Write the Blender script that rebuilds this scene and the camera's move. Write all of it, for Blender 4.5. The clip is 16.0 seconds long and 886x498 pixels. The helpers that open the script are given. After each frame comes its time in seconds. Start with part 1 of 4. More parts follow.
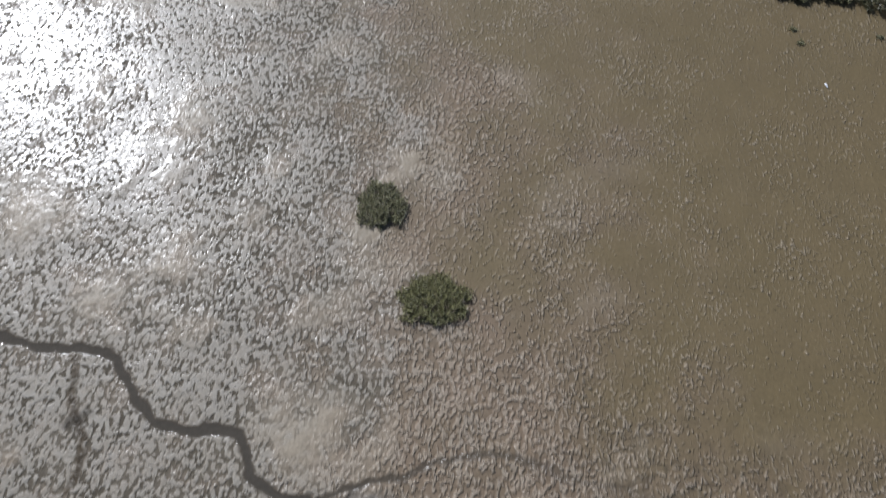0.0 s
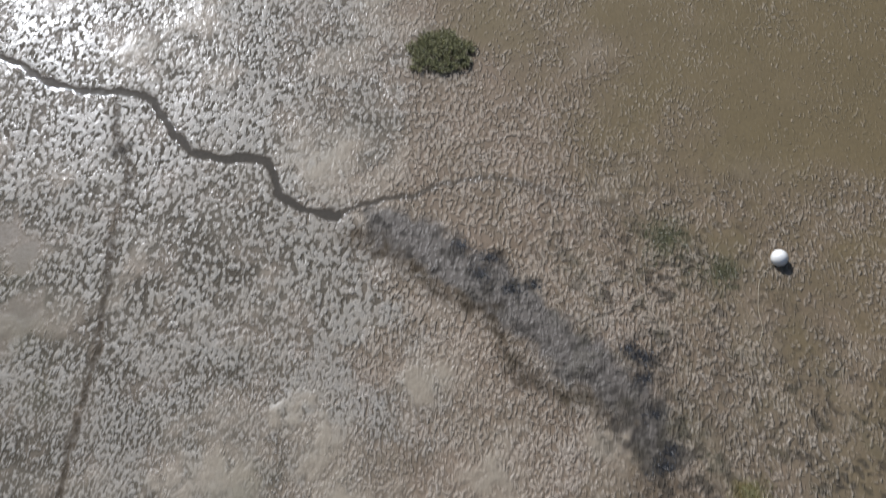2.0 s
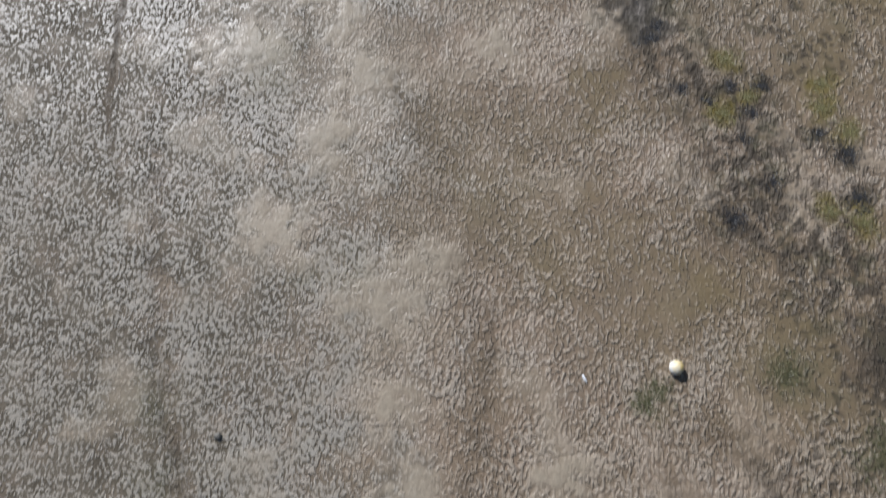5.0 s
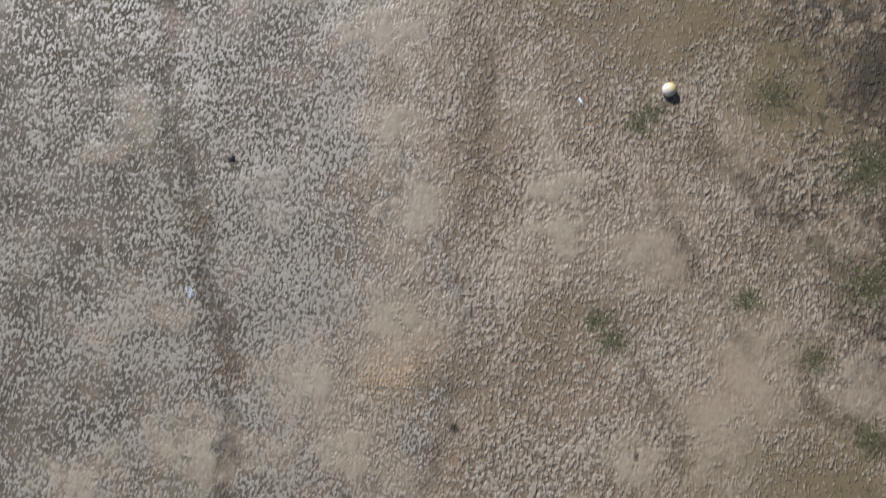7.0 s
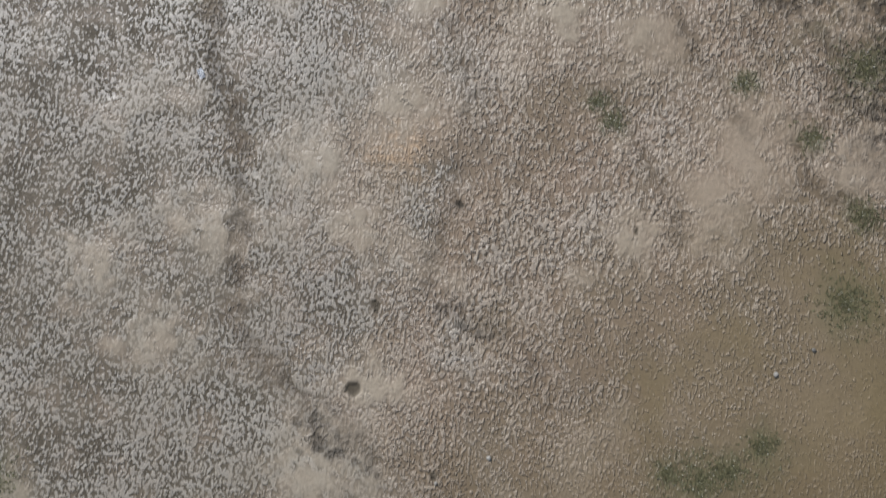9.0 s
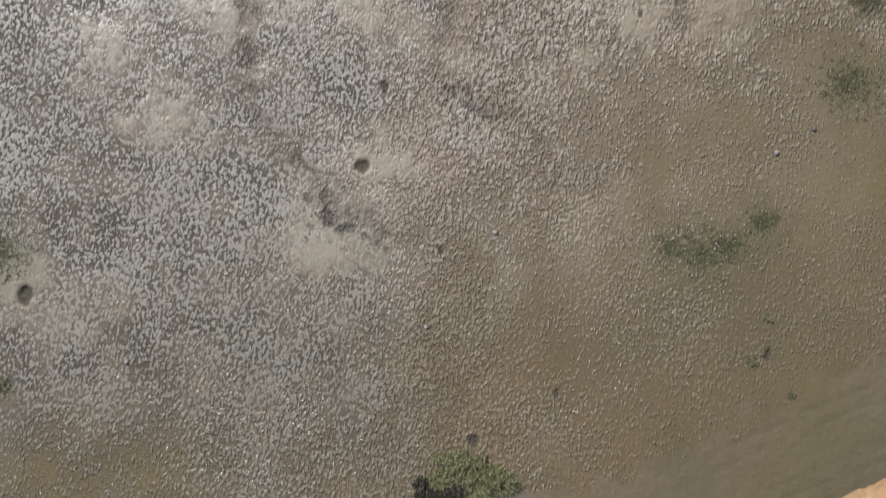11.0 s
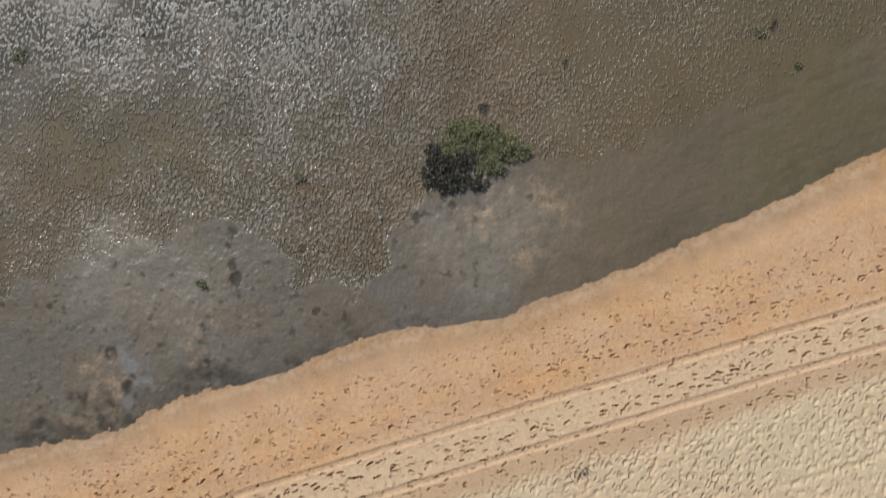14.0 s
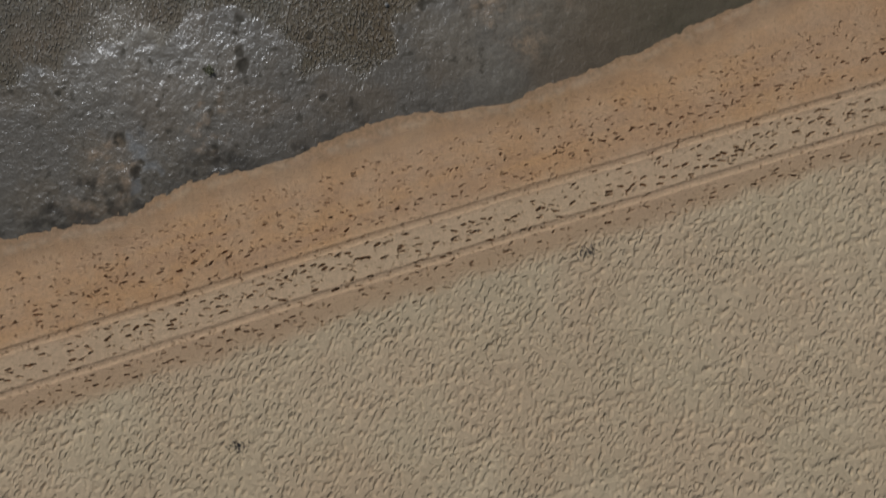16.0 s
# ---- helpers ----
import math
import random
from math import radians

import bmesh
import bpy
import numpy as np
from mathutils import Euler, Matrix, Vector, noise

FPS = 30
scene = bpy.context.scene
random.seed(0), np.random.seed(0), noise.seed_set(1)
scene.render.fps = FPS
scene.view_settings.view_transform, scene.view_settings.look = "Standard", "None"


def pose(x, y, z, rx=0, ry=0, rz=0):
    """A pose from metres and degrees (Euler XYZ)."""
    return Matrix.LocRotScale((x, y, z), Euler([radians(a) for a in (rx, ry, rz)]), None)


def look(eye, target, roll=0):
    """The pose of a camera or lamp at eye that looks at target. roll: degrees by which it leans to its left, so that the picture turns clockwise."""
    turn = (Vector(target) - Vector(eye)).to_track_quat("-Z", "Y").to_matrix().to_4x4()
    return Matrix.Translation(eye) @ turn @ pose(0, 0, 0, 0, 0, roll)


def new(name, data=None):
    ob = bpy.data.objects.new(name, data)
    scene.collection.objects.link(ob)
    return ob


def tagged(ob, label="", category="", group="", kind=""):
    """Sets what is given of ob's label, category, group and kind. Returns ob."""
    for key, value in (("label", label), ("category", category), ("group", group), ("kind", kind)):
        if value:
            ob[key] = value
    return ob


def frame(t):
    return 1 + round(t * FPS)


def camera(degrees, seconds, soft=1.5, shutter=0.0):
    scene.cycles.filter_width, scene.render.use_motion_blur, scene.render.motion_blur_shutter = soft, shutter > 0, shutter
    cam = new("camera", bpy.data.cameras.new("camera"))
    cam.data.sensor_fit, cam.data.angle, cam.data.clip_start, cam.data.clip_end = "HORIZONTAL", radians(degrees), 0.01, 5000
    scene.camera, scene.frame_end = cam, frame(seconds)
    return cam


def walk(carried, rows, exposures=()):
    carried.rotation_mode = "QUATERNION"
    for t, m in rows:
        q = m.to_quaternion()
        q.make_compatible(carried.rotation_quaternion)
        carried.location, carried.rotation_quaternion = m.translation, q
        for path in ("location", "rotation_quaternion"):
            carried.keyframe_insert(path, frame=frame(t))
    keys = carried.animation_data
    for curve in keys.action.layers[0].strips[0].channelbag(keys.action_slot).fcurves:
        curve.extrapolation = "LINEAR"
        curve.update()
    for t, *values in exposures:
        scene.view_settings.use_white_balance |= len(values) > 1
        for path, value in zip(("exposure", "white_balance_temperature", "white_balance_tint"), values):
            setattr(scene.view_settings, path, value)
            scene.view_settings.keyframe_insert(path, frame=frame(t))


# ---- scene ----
cam = camera(59.92, 16.0, soft=1.3, shutter=0.6)
# seconds, eye, pitch, yaw, roll: a drone that flies backwards at one height while its lens tips down
PATH = [
    (0, -0.041, 2.327, 28.141, -58.12, 0.62, -0.14),
    (0.5, -0.062, 0.521, 28.131, -60.15, 0.72, -0.19),
    (1, -0.093, -1.290, 28.123, -62.10, 0.77, -0.13),
    (1.5, -0.133, -3.097, 28.112, -64.06, 0.80, -0.18),
    (2, -0.178, -4.911, 28.107, -65.96, 0.81, -0.16),
    (2.5, -0.223, -6.737, 28.107, -67.81, 0.76, -0.07),
    (3, -0.257, -8.566, 28.112, -69.63, 0.93, -0.16),
    (3.5, -0.286, -10.383, 28.119, -71.50, 1.05, -0.20),
    (4, -0.316, -12.194, 28.134, -73.39, 1.12, -0.19),
    (4.5, -0.339, -13.994, 28.148, -75.40, 1.21, -0.16),
    (4.7, -0.345, -14.713, 28.151, -76.21, 1.27, -0.22),
    (6.8, -0.388, -22.255, 28.167, -83.54, 0.56, 0.00),
    (7, -0.393, -22.983, 28.167, -83.72, 0.58, 0.00),
    (7.5, -0.412, -24.826, 28.171, -84.14, 0.56, 0.00),
    (8, -0.436, -26.692, 28.178, -84.49, 0.61, 0.00),
    (8.5, -0.467, -28.570, 28.188, -84.83, 0.61, 0.00),
    (9, -0.507, -30.445, 28.198, -85.16, 0.64, 0.00),
    (9.2, -0.525, -31.192, 28.200, -85.31, 0.64, 0.00),
    (11.3, -0.729, -38.995, 28.222, -86.82, 0.68, 0.00),
    (11.5, -0.749, -39.747, 28.219, -86.92, 0.68, 0.00),
    (12, -0.804, -41.650, 28.191, -87.19, 0.71, 0.00),
    (12.5, -0.859, -43.568, 28.160, -87.43, 0.71, 0.00),
    (13, -0.911, -45.489, 28.134, -87.60, 0.70, 0.00),
    (13.5, -0.954, -47.414, 28.113, -87.76, 0.67, 0.00),
    (14, -0.991, -49.352, 28.095, -87.88, 0.67, 0.00),
    (14.5, -1.028, -51.298, 28.087, -87.96, 0.59, 0.00),
    (15, -1.068, -53.240, 28.076, -87.99, 0.62, 0.00),
    (15.5, -1.107, -55.163, 28.055, -88.08, 0.55, 0.00),
    (16, -1.147, -57.072, 28.020, -88.16, 0.46, 0.00),
]
# stops, and a white balance that warms as the sand comes into view
EXPOSURES = [(0, -0.18, 6030, 11), (2, -0.1, 6020, 11), (4.5, 0.01, 6060, 11), (7, 0.04, 6150, 11), (8.5, 0.04, 6180, 11), (11.5, 0.14, 6190, 9.5), (12.0, 0.06, 6220, 9), (12.5, 0.0, 6230, 9), (13.0, -0.05, 6220, 9), (14.0, -0.32, 6130, 9.5), (15.0, -0.64, 6150, 10), (15.5, -0.86, 6150, 10), (16.0, -1.33, 6050, 9)]
walk(cam, [(t, pose(x, y, z, 90 + pitch, 0, yaw) @ pose(0, 0, 0, 0, 0, roll)) for t, x, y, z, pitch, yaw, roll in PATH], EXPOSURES)

# ---------------------------------------------------------------- light
SUN_UP, SUN_LEFT = 38.0, 36.0  # degrees above the horizon, degrees to the left of +y
world = bpy.data.worlds.new("sky")
scene.world = world
world.use_nodes = True
sky = world.node_tree.nodes.new("ShaderNodeTexSky")
sky.sky_type, sky.sun_disc = "NISHITA", False
sky.sun_elevation, sky.sun_rotation = radians(SUN_UP), radians(-SUN_LEFT)
sky.air_density, sky.dust_density, sky.ozone_density = 1.0, 1.5, 1.0
background = world.node_tree.nodes["Background"]
background.inputs["Strength"].default_value = 0.055
world.node_tree.links.new(sky.outputs["Color"], background.inputs["Color"])
sun = new("sun", bpy.data.lights.new("sun", "SUN"))
sun.data.energy, sun.data.angle, sun.data.color = 4.75, radians(0.6), (1.0, 0.995, 0.985)
SUN_WAY = Vector((-math.sin(radians(SUN_LEFT)) * math.cos(radians(SUN_UP)), math.cos(radians(SUN_LEFT)) * math.cos(radians(SUN_UP)), math.sin(radians(SUN_UP))))
sun.matrix_world = look(SUN_WAY * 60, (0, 0, 0))


# ---------------------------------------------------------------- materials
class Mat:
    """A node material, with short calls for the nodes it is put together from."""

    def __init__(self, name):
        self.mat = bpy.data.materials.new(name)
        self.mat.use_nodes = True
        self.tree = self.mat.node_tree
        self.bsdf = self.tree.nodes["Principled BSDF"]
        self.place = self.tree.nodes.new("ShaderNodeTexCoord").outputs["Object"]

    def put(self, socket, value):
        if isinstance(value, bpy.types.NodeSocket):
            self.tree.links.new(value, socket)
        elif isinstance(value, tuple) and len(value) == 3 and socket.type == "RGBA":
            socket.default_value = (*value, 1)
        else:
            socket.default_value = value

    def noise(self, scale, detail=3.0, rough=0.55, stretch=None):
        n = self.tree.nodes.new("ShaderNodeTexNoise")
        place = self.place
        if stretch:
            m = self.tree.nodes.new("ShaderNodeMapping")
            m.inputs["Scale"].default_value = stretch
            self.put(m.inputs["Vector"], place)
            place = m.outputs["Vector"]
        self.put(n.inputs["Vector"], place)
        n.inputs["Scale"].default_value, n.inputs["Detail"].default_value, n.inputs["Roughness"].default_value = scale, detail, rough
        return n.outputs["Fac"]

    def cells(self, scale, stretch=(1.0, 1.0, 1.0), turn=0.0, wander=0.0):
        """Scattered cells: the distance from the nearest middle, and a chance number for each cell."""
        m = self.tree.nodes.new("ShaderNodeMapping")
        m.vector_type = "TEXTURE"
        m.inputs["Scale"].default_value, m.inputs["Rotation"].default_value = [1 / v for v in stretch], (0.0, 0.0, turn)
        self.put(m.inputs["Vector"], self.place)
        place = m.outputs["Vector"]
        if wander:
            n, a = self.tree.nodes.new("ShaderNodeTexNoise"), self.tree.nodes.new("ShaderNodeVectorMath")
            n.inputs["Scale"].default_value, n.inputs["Detail"].default_value = scale * 1.3, 2.0
            self.put(n.inputs["Vector"], place)
            a.operation = "MULTIPLY_ADD"
            self.put(a.inputs[0], n.outputs["Color"]), self.put(a.inputs[1], (wander / scale,) * 3), self.put(a.inputs[2], place)
            place = a.outputs["Vector"]
        v = self.tree.nodes.new("ShaderNodeTexVoronoi")
        v.voronoi_dimensions = "2D"
        v.inputs["Scale"].default_value = scale
        self.put(v.inputs["Vector"], place)
        one = self.tree.nodes.new("ShaderNodeSeparateColor")
        self.put(one.inputs[0], v.outputs["Color"])
        return v.outputs["Distance"], one.outputs[0]

    def attr(self, name):
        n = self.tree.nodes.new("ShaderNodeAttribute")
        n.attribute_name = name
        return n.outputs["Fac"]

    def span(self, value, a, b, c=0.0, d=1.0):
        n = self.tree.nodes.new("ShaderNodeMapRange")
        self.put(n.inputs["Value"], value)
        for key, v in zip(("From Min", "From Max", "To Min", "To Max"), (a, b, c, d)):
            self.put(n.inputs[key], v)
        return n.outputs["Result"]

    def math(self, op, a, b=0.0):
        n = self.tree.nodes.new("ShaderNodeMath")
        n.operation = op
        self.put(n.inputs[0], a), self.put(n.inputs[1], b)
        return n.outputs["Value"]

    def mix(self, fac, a, b, blend="MIX"):
        n = self.tree.nodes.new("ShaderNodeMix")
        n.data_type, n.blend_type = "RGBA", blend
        self.put(n.inputs["Factor"], fac)
        colours = [s for s in n.inputs if s.type == "RGBA"]
        self.put(colours[0], a), self.put(colours[1], b)
        return [s for s in n.outputs if s.type == "RGBA"][0]

    def grey(self, value):
        n = self.tree.nodes.new("ShaderNodeCombineColor")
        for s in n.inputs:
            self.put(s, value)
        return n.outputs["Color"]

    def bump(self, height, distance, strength=1.0, before=None):
        n = self.tree.nodes.new("ShaderNodeBump")
        n.inputs["Distance"].default_value = distance
        self.put(n.inputs["Strength"], strength)
        self.put(n.inputs["Height"], height)
        if before:
            self.put(n.inputs["Normal"], before)
        return n.outputs["Normal"]

    def random(self, by="Random Per Island"):
        n = self.tree.nodes.new("ShaderNodeNewGeometry" if by == "Random Per Island" else "ShaderNodeObjectInfo")
        return n.outputs[by]

    def done(self, colour, rough=0.5, normal=None, **more):
        self.put(self.bsdf.inputs["Base Color"], colour)
        self.put(self.bsdf.inputs["Roughness"], rough)
        if normal:
            self.put(self.bsdf.inputs["Normal"], normal)
        for key, v in more.items():
            self.put(self.bsdf.inputs[key.replace("_", " ")], v)
        return self.mat


def mud_material():
    m = Mat("wet tidal mud")
    hollow, pale, dark, green = m.attr("hollow"), m.attr("pale"), m.attr("dark"), m.attr("green")
    yellow, ochre, wet, film, shallow = m.attr("yellow"), m.attr("ochre"), m.attr("wet"), m.attr("film"), m.attr("shallow")
    broad, grain, fine = m.noise(0.35, 4), m.noise(7.0, 4, 0.6), m.noise(38.0, 3, 0.6)
    speck = m.noise(10.0, 2, 0.5)
    # plates of level wet mud, parted by hollows with shade painted into their colour; where the plates are few they
    # stand out as chips
    crowd, cast, coarse, wide = m.attr("crowd"), m.attr("cast"), m.attr("coarse"), m.attr("wide")
    fields = []
    for size in (7.4, 4.7):
        far_off, chance = m.cells(size, (1.25, 0.84, 1.0), -0.25, 0.9)
        field = m.math("ADD", m.math("MULTIPLY", m.math("SUBTRACT", m.noise(size * 0.8, 2.5, 0.62, (1.35, 0.8, 1.0)), 0.5), 1.25), m.math("MULTIPLY", m.math("SUBTRACT", 0.42, far_off), 0.42))
        fields.append(m.math("ADD", field, m.math("MULTIPLY", m.math("SUBTRACT", chance, 0.5), 0.16)))
    edge = m.math("ADD", m.math("MULTIPLY", fields[0], m.math("SUBTRACT", 1.0, wide)), m.math("MULTIPLY", fields[1], wide))
    edge = m.math("ADD", edge, m.span(m.attr("sparse"), 0.0, 1.0, 0.98, 0.02))
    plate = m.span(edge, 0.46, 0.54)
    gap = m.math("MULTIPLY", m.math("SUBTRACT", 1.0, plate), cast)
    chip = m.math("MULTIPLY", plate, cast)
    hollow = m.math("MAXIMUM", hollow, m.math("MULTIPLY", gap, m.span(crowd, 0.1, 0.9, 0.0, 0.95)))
    rise, dome = m.span(edge, 0.38, 0.64), m.span(edge, 0.40, 0.95)
    belt = m.attr("belt")
    c = m.mix(m.span(broad, 0.35, 0.65), MUD_OLIVE, MUD_BROWN)
    c = m.mix(m.math("MULTIPLY", shallow, 0.85), c, m.mix(m.span(m.noise(0.16, 3), 0.42, 0.58), (0.115, 0.095, 0.055), (0.134, 0.103, 0.064)))
    # grey silt of belt and pools, some sky sheen painted into its tone
    c = m.mix(m.math("MULTIPLY", m.attr("silt_sheen"), 0.7), c, (0.152, 0.141, 0.130))
    # blue-grey patches: sky reflected in a wet film, painted as colour
    c = m.mix(m.math("MULTIPLY", m.attr("sky_sheen"), 0.5), c, (0.27, 0.285, 0.32))
    # crowded plates: grey mud, with sky sheen mixed into the base colour
    c = m.mix(m.math("MULTIPLY", crowd, 0.55), c, (0.242, 0.237, 0.221))
    c = m.mix(m.math("MULTIPLY", m.attr("olive"), 0.82), c, (0.156, 0.125, 0.066))
    c = m.mix(m.math("MULTIPLY", m.attr("rust"), 0.6), c, (0.188, 0.124, 0.066))
    c = m.mix(m.math("MULTIPLY", m.attr("tan"), 0.6), c, (0.20, 0.163, 0.12))
    c = m.mix(m.math("MULTIPLY", pale, 0.8), c, MUD_PALE)
    # chips: pale grey mud, the cooler tones painting in reflected sky
    c = m.mix(m.math("MULTIPLY", m.math("MULTIPLY", chip, m.span(crowd, 0.0, 1.0, 0.60, 0.55)), m.span(shallow, 0.0, 1.0, 1.0, 0.5)), c, m.mix(m.span(crowd, 0.0, 0.6), (0.34, 0.306, 0.28), m.mix(m.span(m.noise(3.2, 2), 0.4, 0.6), (0.305, 0.297, 0.293), (0.335, 0.338, 0.352))))
    # between plates, the dark tone paints in the shade of small holes
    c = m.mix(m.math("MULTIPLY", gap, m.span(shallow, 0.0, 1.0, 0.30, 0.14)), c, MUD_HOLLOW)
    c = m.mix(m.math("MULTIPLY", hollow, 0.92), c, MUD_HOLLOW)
    c = m.mix(m.math("MULTIPLY", ochre, m.span(m.noise(3.5, 4), 0.38, 0.6, 0.15, 0.9)), c, (0.36, 0.265, 0.19))
    c = m.mix(m.math("MULTIPLY", m.attr("slick"), 0.85), c, (0.128, 0.121, 0.124))
    c = m.mix(m.math("MULTIPLY", m.attr("ribbon"), m.span(grain, 0.3, 0.6, 0.8, 1.0)), c, (0.058, 0.045, 0.031))
    c = m.mix(m.math("MULTIPLY", film, 0.8), c, (0.07, 0.067, 0.066))
    c = m.mix(m.math("MULTIPLY", dark, m.span(grain, 0.3, 0.6, 0.7, 1.0)), c, (0.043, 0.04, 0.039))
    c = m.mix(m.math("MULTIPLY", green, m.span(grain, 0.35, 0.6, 0.2, 0.8)), c, (0.085, 0.09, 0.05))
    c = m.mix(m.math("MULTIPLY", yellow, m.span(grain, 0.35, 0.6, 0.5, 1.0)), c, (0.13, 0.108, 0.035))
    c = m.mix(1.0, c, m.grey(m.span(grain, 0.25, 0.75, 0.85, 1.15)), "MULTIPLY")
    c = m.mix(1.0, c, m.grey(m.span(fine, 0.3, 0.7, 0.86, 1.14)), "MULTIPLY")
    c = m.mix(1.0, c, (1.06, 1.0, 0.85), "MULTIPLY")
    rough = m.span(m.math("ADD", wet, m.math("MULTIPLY", m.math("SUBTRACT", fine, 0.5), 0.25)), 0.0, 1.0, 0.54, 0.36)
    rough = m.math("ADD", rough, m.math("MULTIPLY", hollow, 0.32))
    rough = m.math("ADD", rough, m.math("MULTIPLY", m.span(speck, 0.50, 0.62), 0.16))
    rough = m.math("MULTIPLY", rough, m.span(film, 0.0, 0.8, 1.0, 0.15))
    still = m.span(film, 0.0, 0.8, 1.0, 0.05)
    normal = m.bump(rise, 0.08, m.math("MULTIPLY", cast, m.span(crowd, 0.0, 0.8, 0.95, 0.55)))
    normal = m.bump(m.noise(3.6, 4, 0.62), 0.11, m.math("MULTIPLY", belt, 0.3), normal)
    normal = m.bump(speck, 0.05, m.math("MULTIPLY", still, 0.16), normal)
    normal = m.bump(fine, 0.006, m.math("MULTIPLY", still, 0.2), normal)
    coat = m.math("MULTIPLY", m.math("MULTIPLY", m.span(wet, 0.08, 0.75, 0.0, 0.8), m.span(hollow, 0.0, 0.6, 1.0, 0.03)), m.span(dark, 0.0, 0.7, 1.0, 0.25))
    coat = m.math("MULTIPLY", coat, m.math("MULTIPLY", m.span(coarse, 0.0, 1.0, 1.0, 0.37), m.span(shallow, 0.0, 1.0, 1.0, 1.5)))
    coat = m.math("MULTIPLY", coat, m.span(gap, 0.0, 1.0, 1.0, 0.25))
    flat = m.bump(rise, 0.05, m.math("MULTIPLY", cast, m.span(crowd, 0.0, 1.0, 0.2, 0.22)))
    flat = m.bump(dome, 0.14, m.math("MULTIPLY", cast, m.span(crowd, 0.1, 0.7, 0.9, 0.0)), flat)
    flat = m.bump(m.noise(3.6, 4, 0.62), 0.13, m.math("MULTIPLY", belt, 0.34), flat)
    flat = m.bump(m.noise(3.0, 1.5), 0.10, m.math("MULTIPLY", still, 0.10), flat)
    flat = m.bump(speck, 0.05, m.math("MULTIPLY", still, m.span(shallow, 0.0, 1.0, 0.08, 0.3)), flat)
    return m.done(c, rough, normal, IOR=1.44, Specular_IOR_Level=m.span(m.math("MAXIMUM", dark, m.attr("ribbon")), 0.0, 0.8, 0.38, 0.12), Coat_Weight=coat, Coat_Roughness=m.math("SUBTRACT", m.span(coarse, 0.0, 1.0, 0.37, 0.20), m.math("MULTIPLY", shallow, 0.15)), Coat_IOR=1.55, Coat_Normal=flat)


def sand_material():
    m = Mat("beach sand")
    damp, worn, stain = m.attr("damp"), m.attr("worn"), m.attr("stain")
    broad, grain, fine = m.noise(0.5, 4), m.noise(6.0, 4, 0.6), m.noise(60.0, 3, 0.65)
    c = m.mix(m.span(broad, 0.3, 0.7), (0.595, 0.49, 0.335), (0.66, 0.55, 0.385))
    c = m.mix(worn, c, (0.66, 0.465, 0.30))
    wet = m.mix(m.span(m.attr("streak"), 0.35, 0.65), (0.62, 0.368, 0.18), (0.545, 0.333, 0.182))
    c = m.mix(damp, c, wet)
    c = m.mix(m.math("MULTIPLY", m.attr("wheel"), 0.35), c, (0.33, 0.235, 0.15))
    # darker brown inside the footprints
    c = m.mix(m.math("MULTIPLY", m.attr("print_dark"), 0.65), c, (0.27, 0.17, 0.09))
    c = m.mix(m.span(m.noise(0.22, 3), 0.40, 0.62, 0.1, 0.4), c, (0.62, 0.435, 0.29))
    c = m.mix(m.math("MULTIPLY", stain, m.span(grain, 0.3, 0.65, 0.2, 0.9)), c, (0.17, 0.125, 0.075))
    c = m.mix(1.0, c, m.grey(m.span(grain, 0.25, 0.75, 0.88, 1.12)), "MULTIPLY")
    c = m.mix(1.0, c, m.grey(m.span(fine, 0.3, 0.7, 0.85, 1.15)), "MULTIPLY")
    c = m.mix(m.math("MULTIPLY", m.attr("crust"), 0.22), c, (0.62, 0.52, 0.40))
    c = m.mix(m.math("MULTIPLY", m.math("MULTIPLY", worn, m.span(m.noise(9.0, 3, 0.6), 0.60, 0.70)), 0.55), c, (0.25, 0.16, 0.09))
    c = m.mix(1.0, c, (1.06, 0.99, 0.89), "MULTIPLY")
    dry = m.attr("dry")
    far_off, chance = m.cells(2.15, (1.0, 2.1, 1.0), 1.15, 0.5)
    dent = m.math("MULTIPLY", m.span(far_off, 0.16, 0.34, 1.0, 0.0), m.span(chance, 0.25, 0.55))
    far_off, chance = m.cells(2.8, (1.0, 1.9, 1.0), 0.75, 0.5)
    dent = m.math("MAXIMUM", dent, m.math("MULTIPLY", m.span(far_off, 0.16, 0.32, 0.8, 0.0), m.span(chance, 0.4, 0.7)))
    normal = m.bump(dent, -0.055, m.math("MULTIPLY", dry, m.span(m.noise(0.6, 3), 0.38, 0.6, 0.45, 1.0)))
    normal = m.bump(m.noise(13.0, 4, 0.7), 0.05, 0.5, normal)
    normal = m.bump(fine, 0.012, 0.9, normal)
    return m.done(c, m.span(damp, 0.0, 1.0, 0.9, 0.6), normal, IOR=1.35)


def leaf_material(name, a, b, rough=0.55):
    m = Mat(name)
    c = m.mix(m.random(), a, b)
    c = m.mix(1.0, c, m.grey(m.span(m.noise(9.0, 3), 0.3, 0.7, 0.7, 1.3)), "MULTIPLY")
    return m.done(c, rough)


def plain_material(name, a, b, scale, rough=0.5, bump=0.0, **more):
    m = Mat(name)
    c = m.mix(m.span(m.noise(scale, 4, 0.6), 0.35, 0.65), a, b)
    c = m.mix(1.0, c, m.grey(m.span(m.noise(scale * 7, 3), 0.3, 0.7, 0.9, 1.1)), "MULTIPLY")
    return m.done(c, rough, m.bump(m.noise(scale * 5, 3), bump) if bump else None, **more)


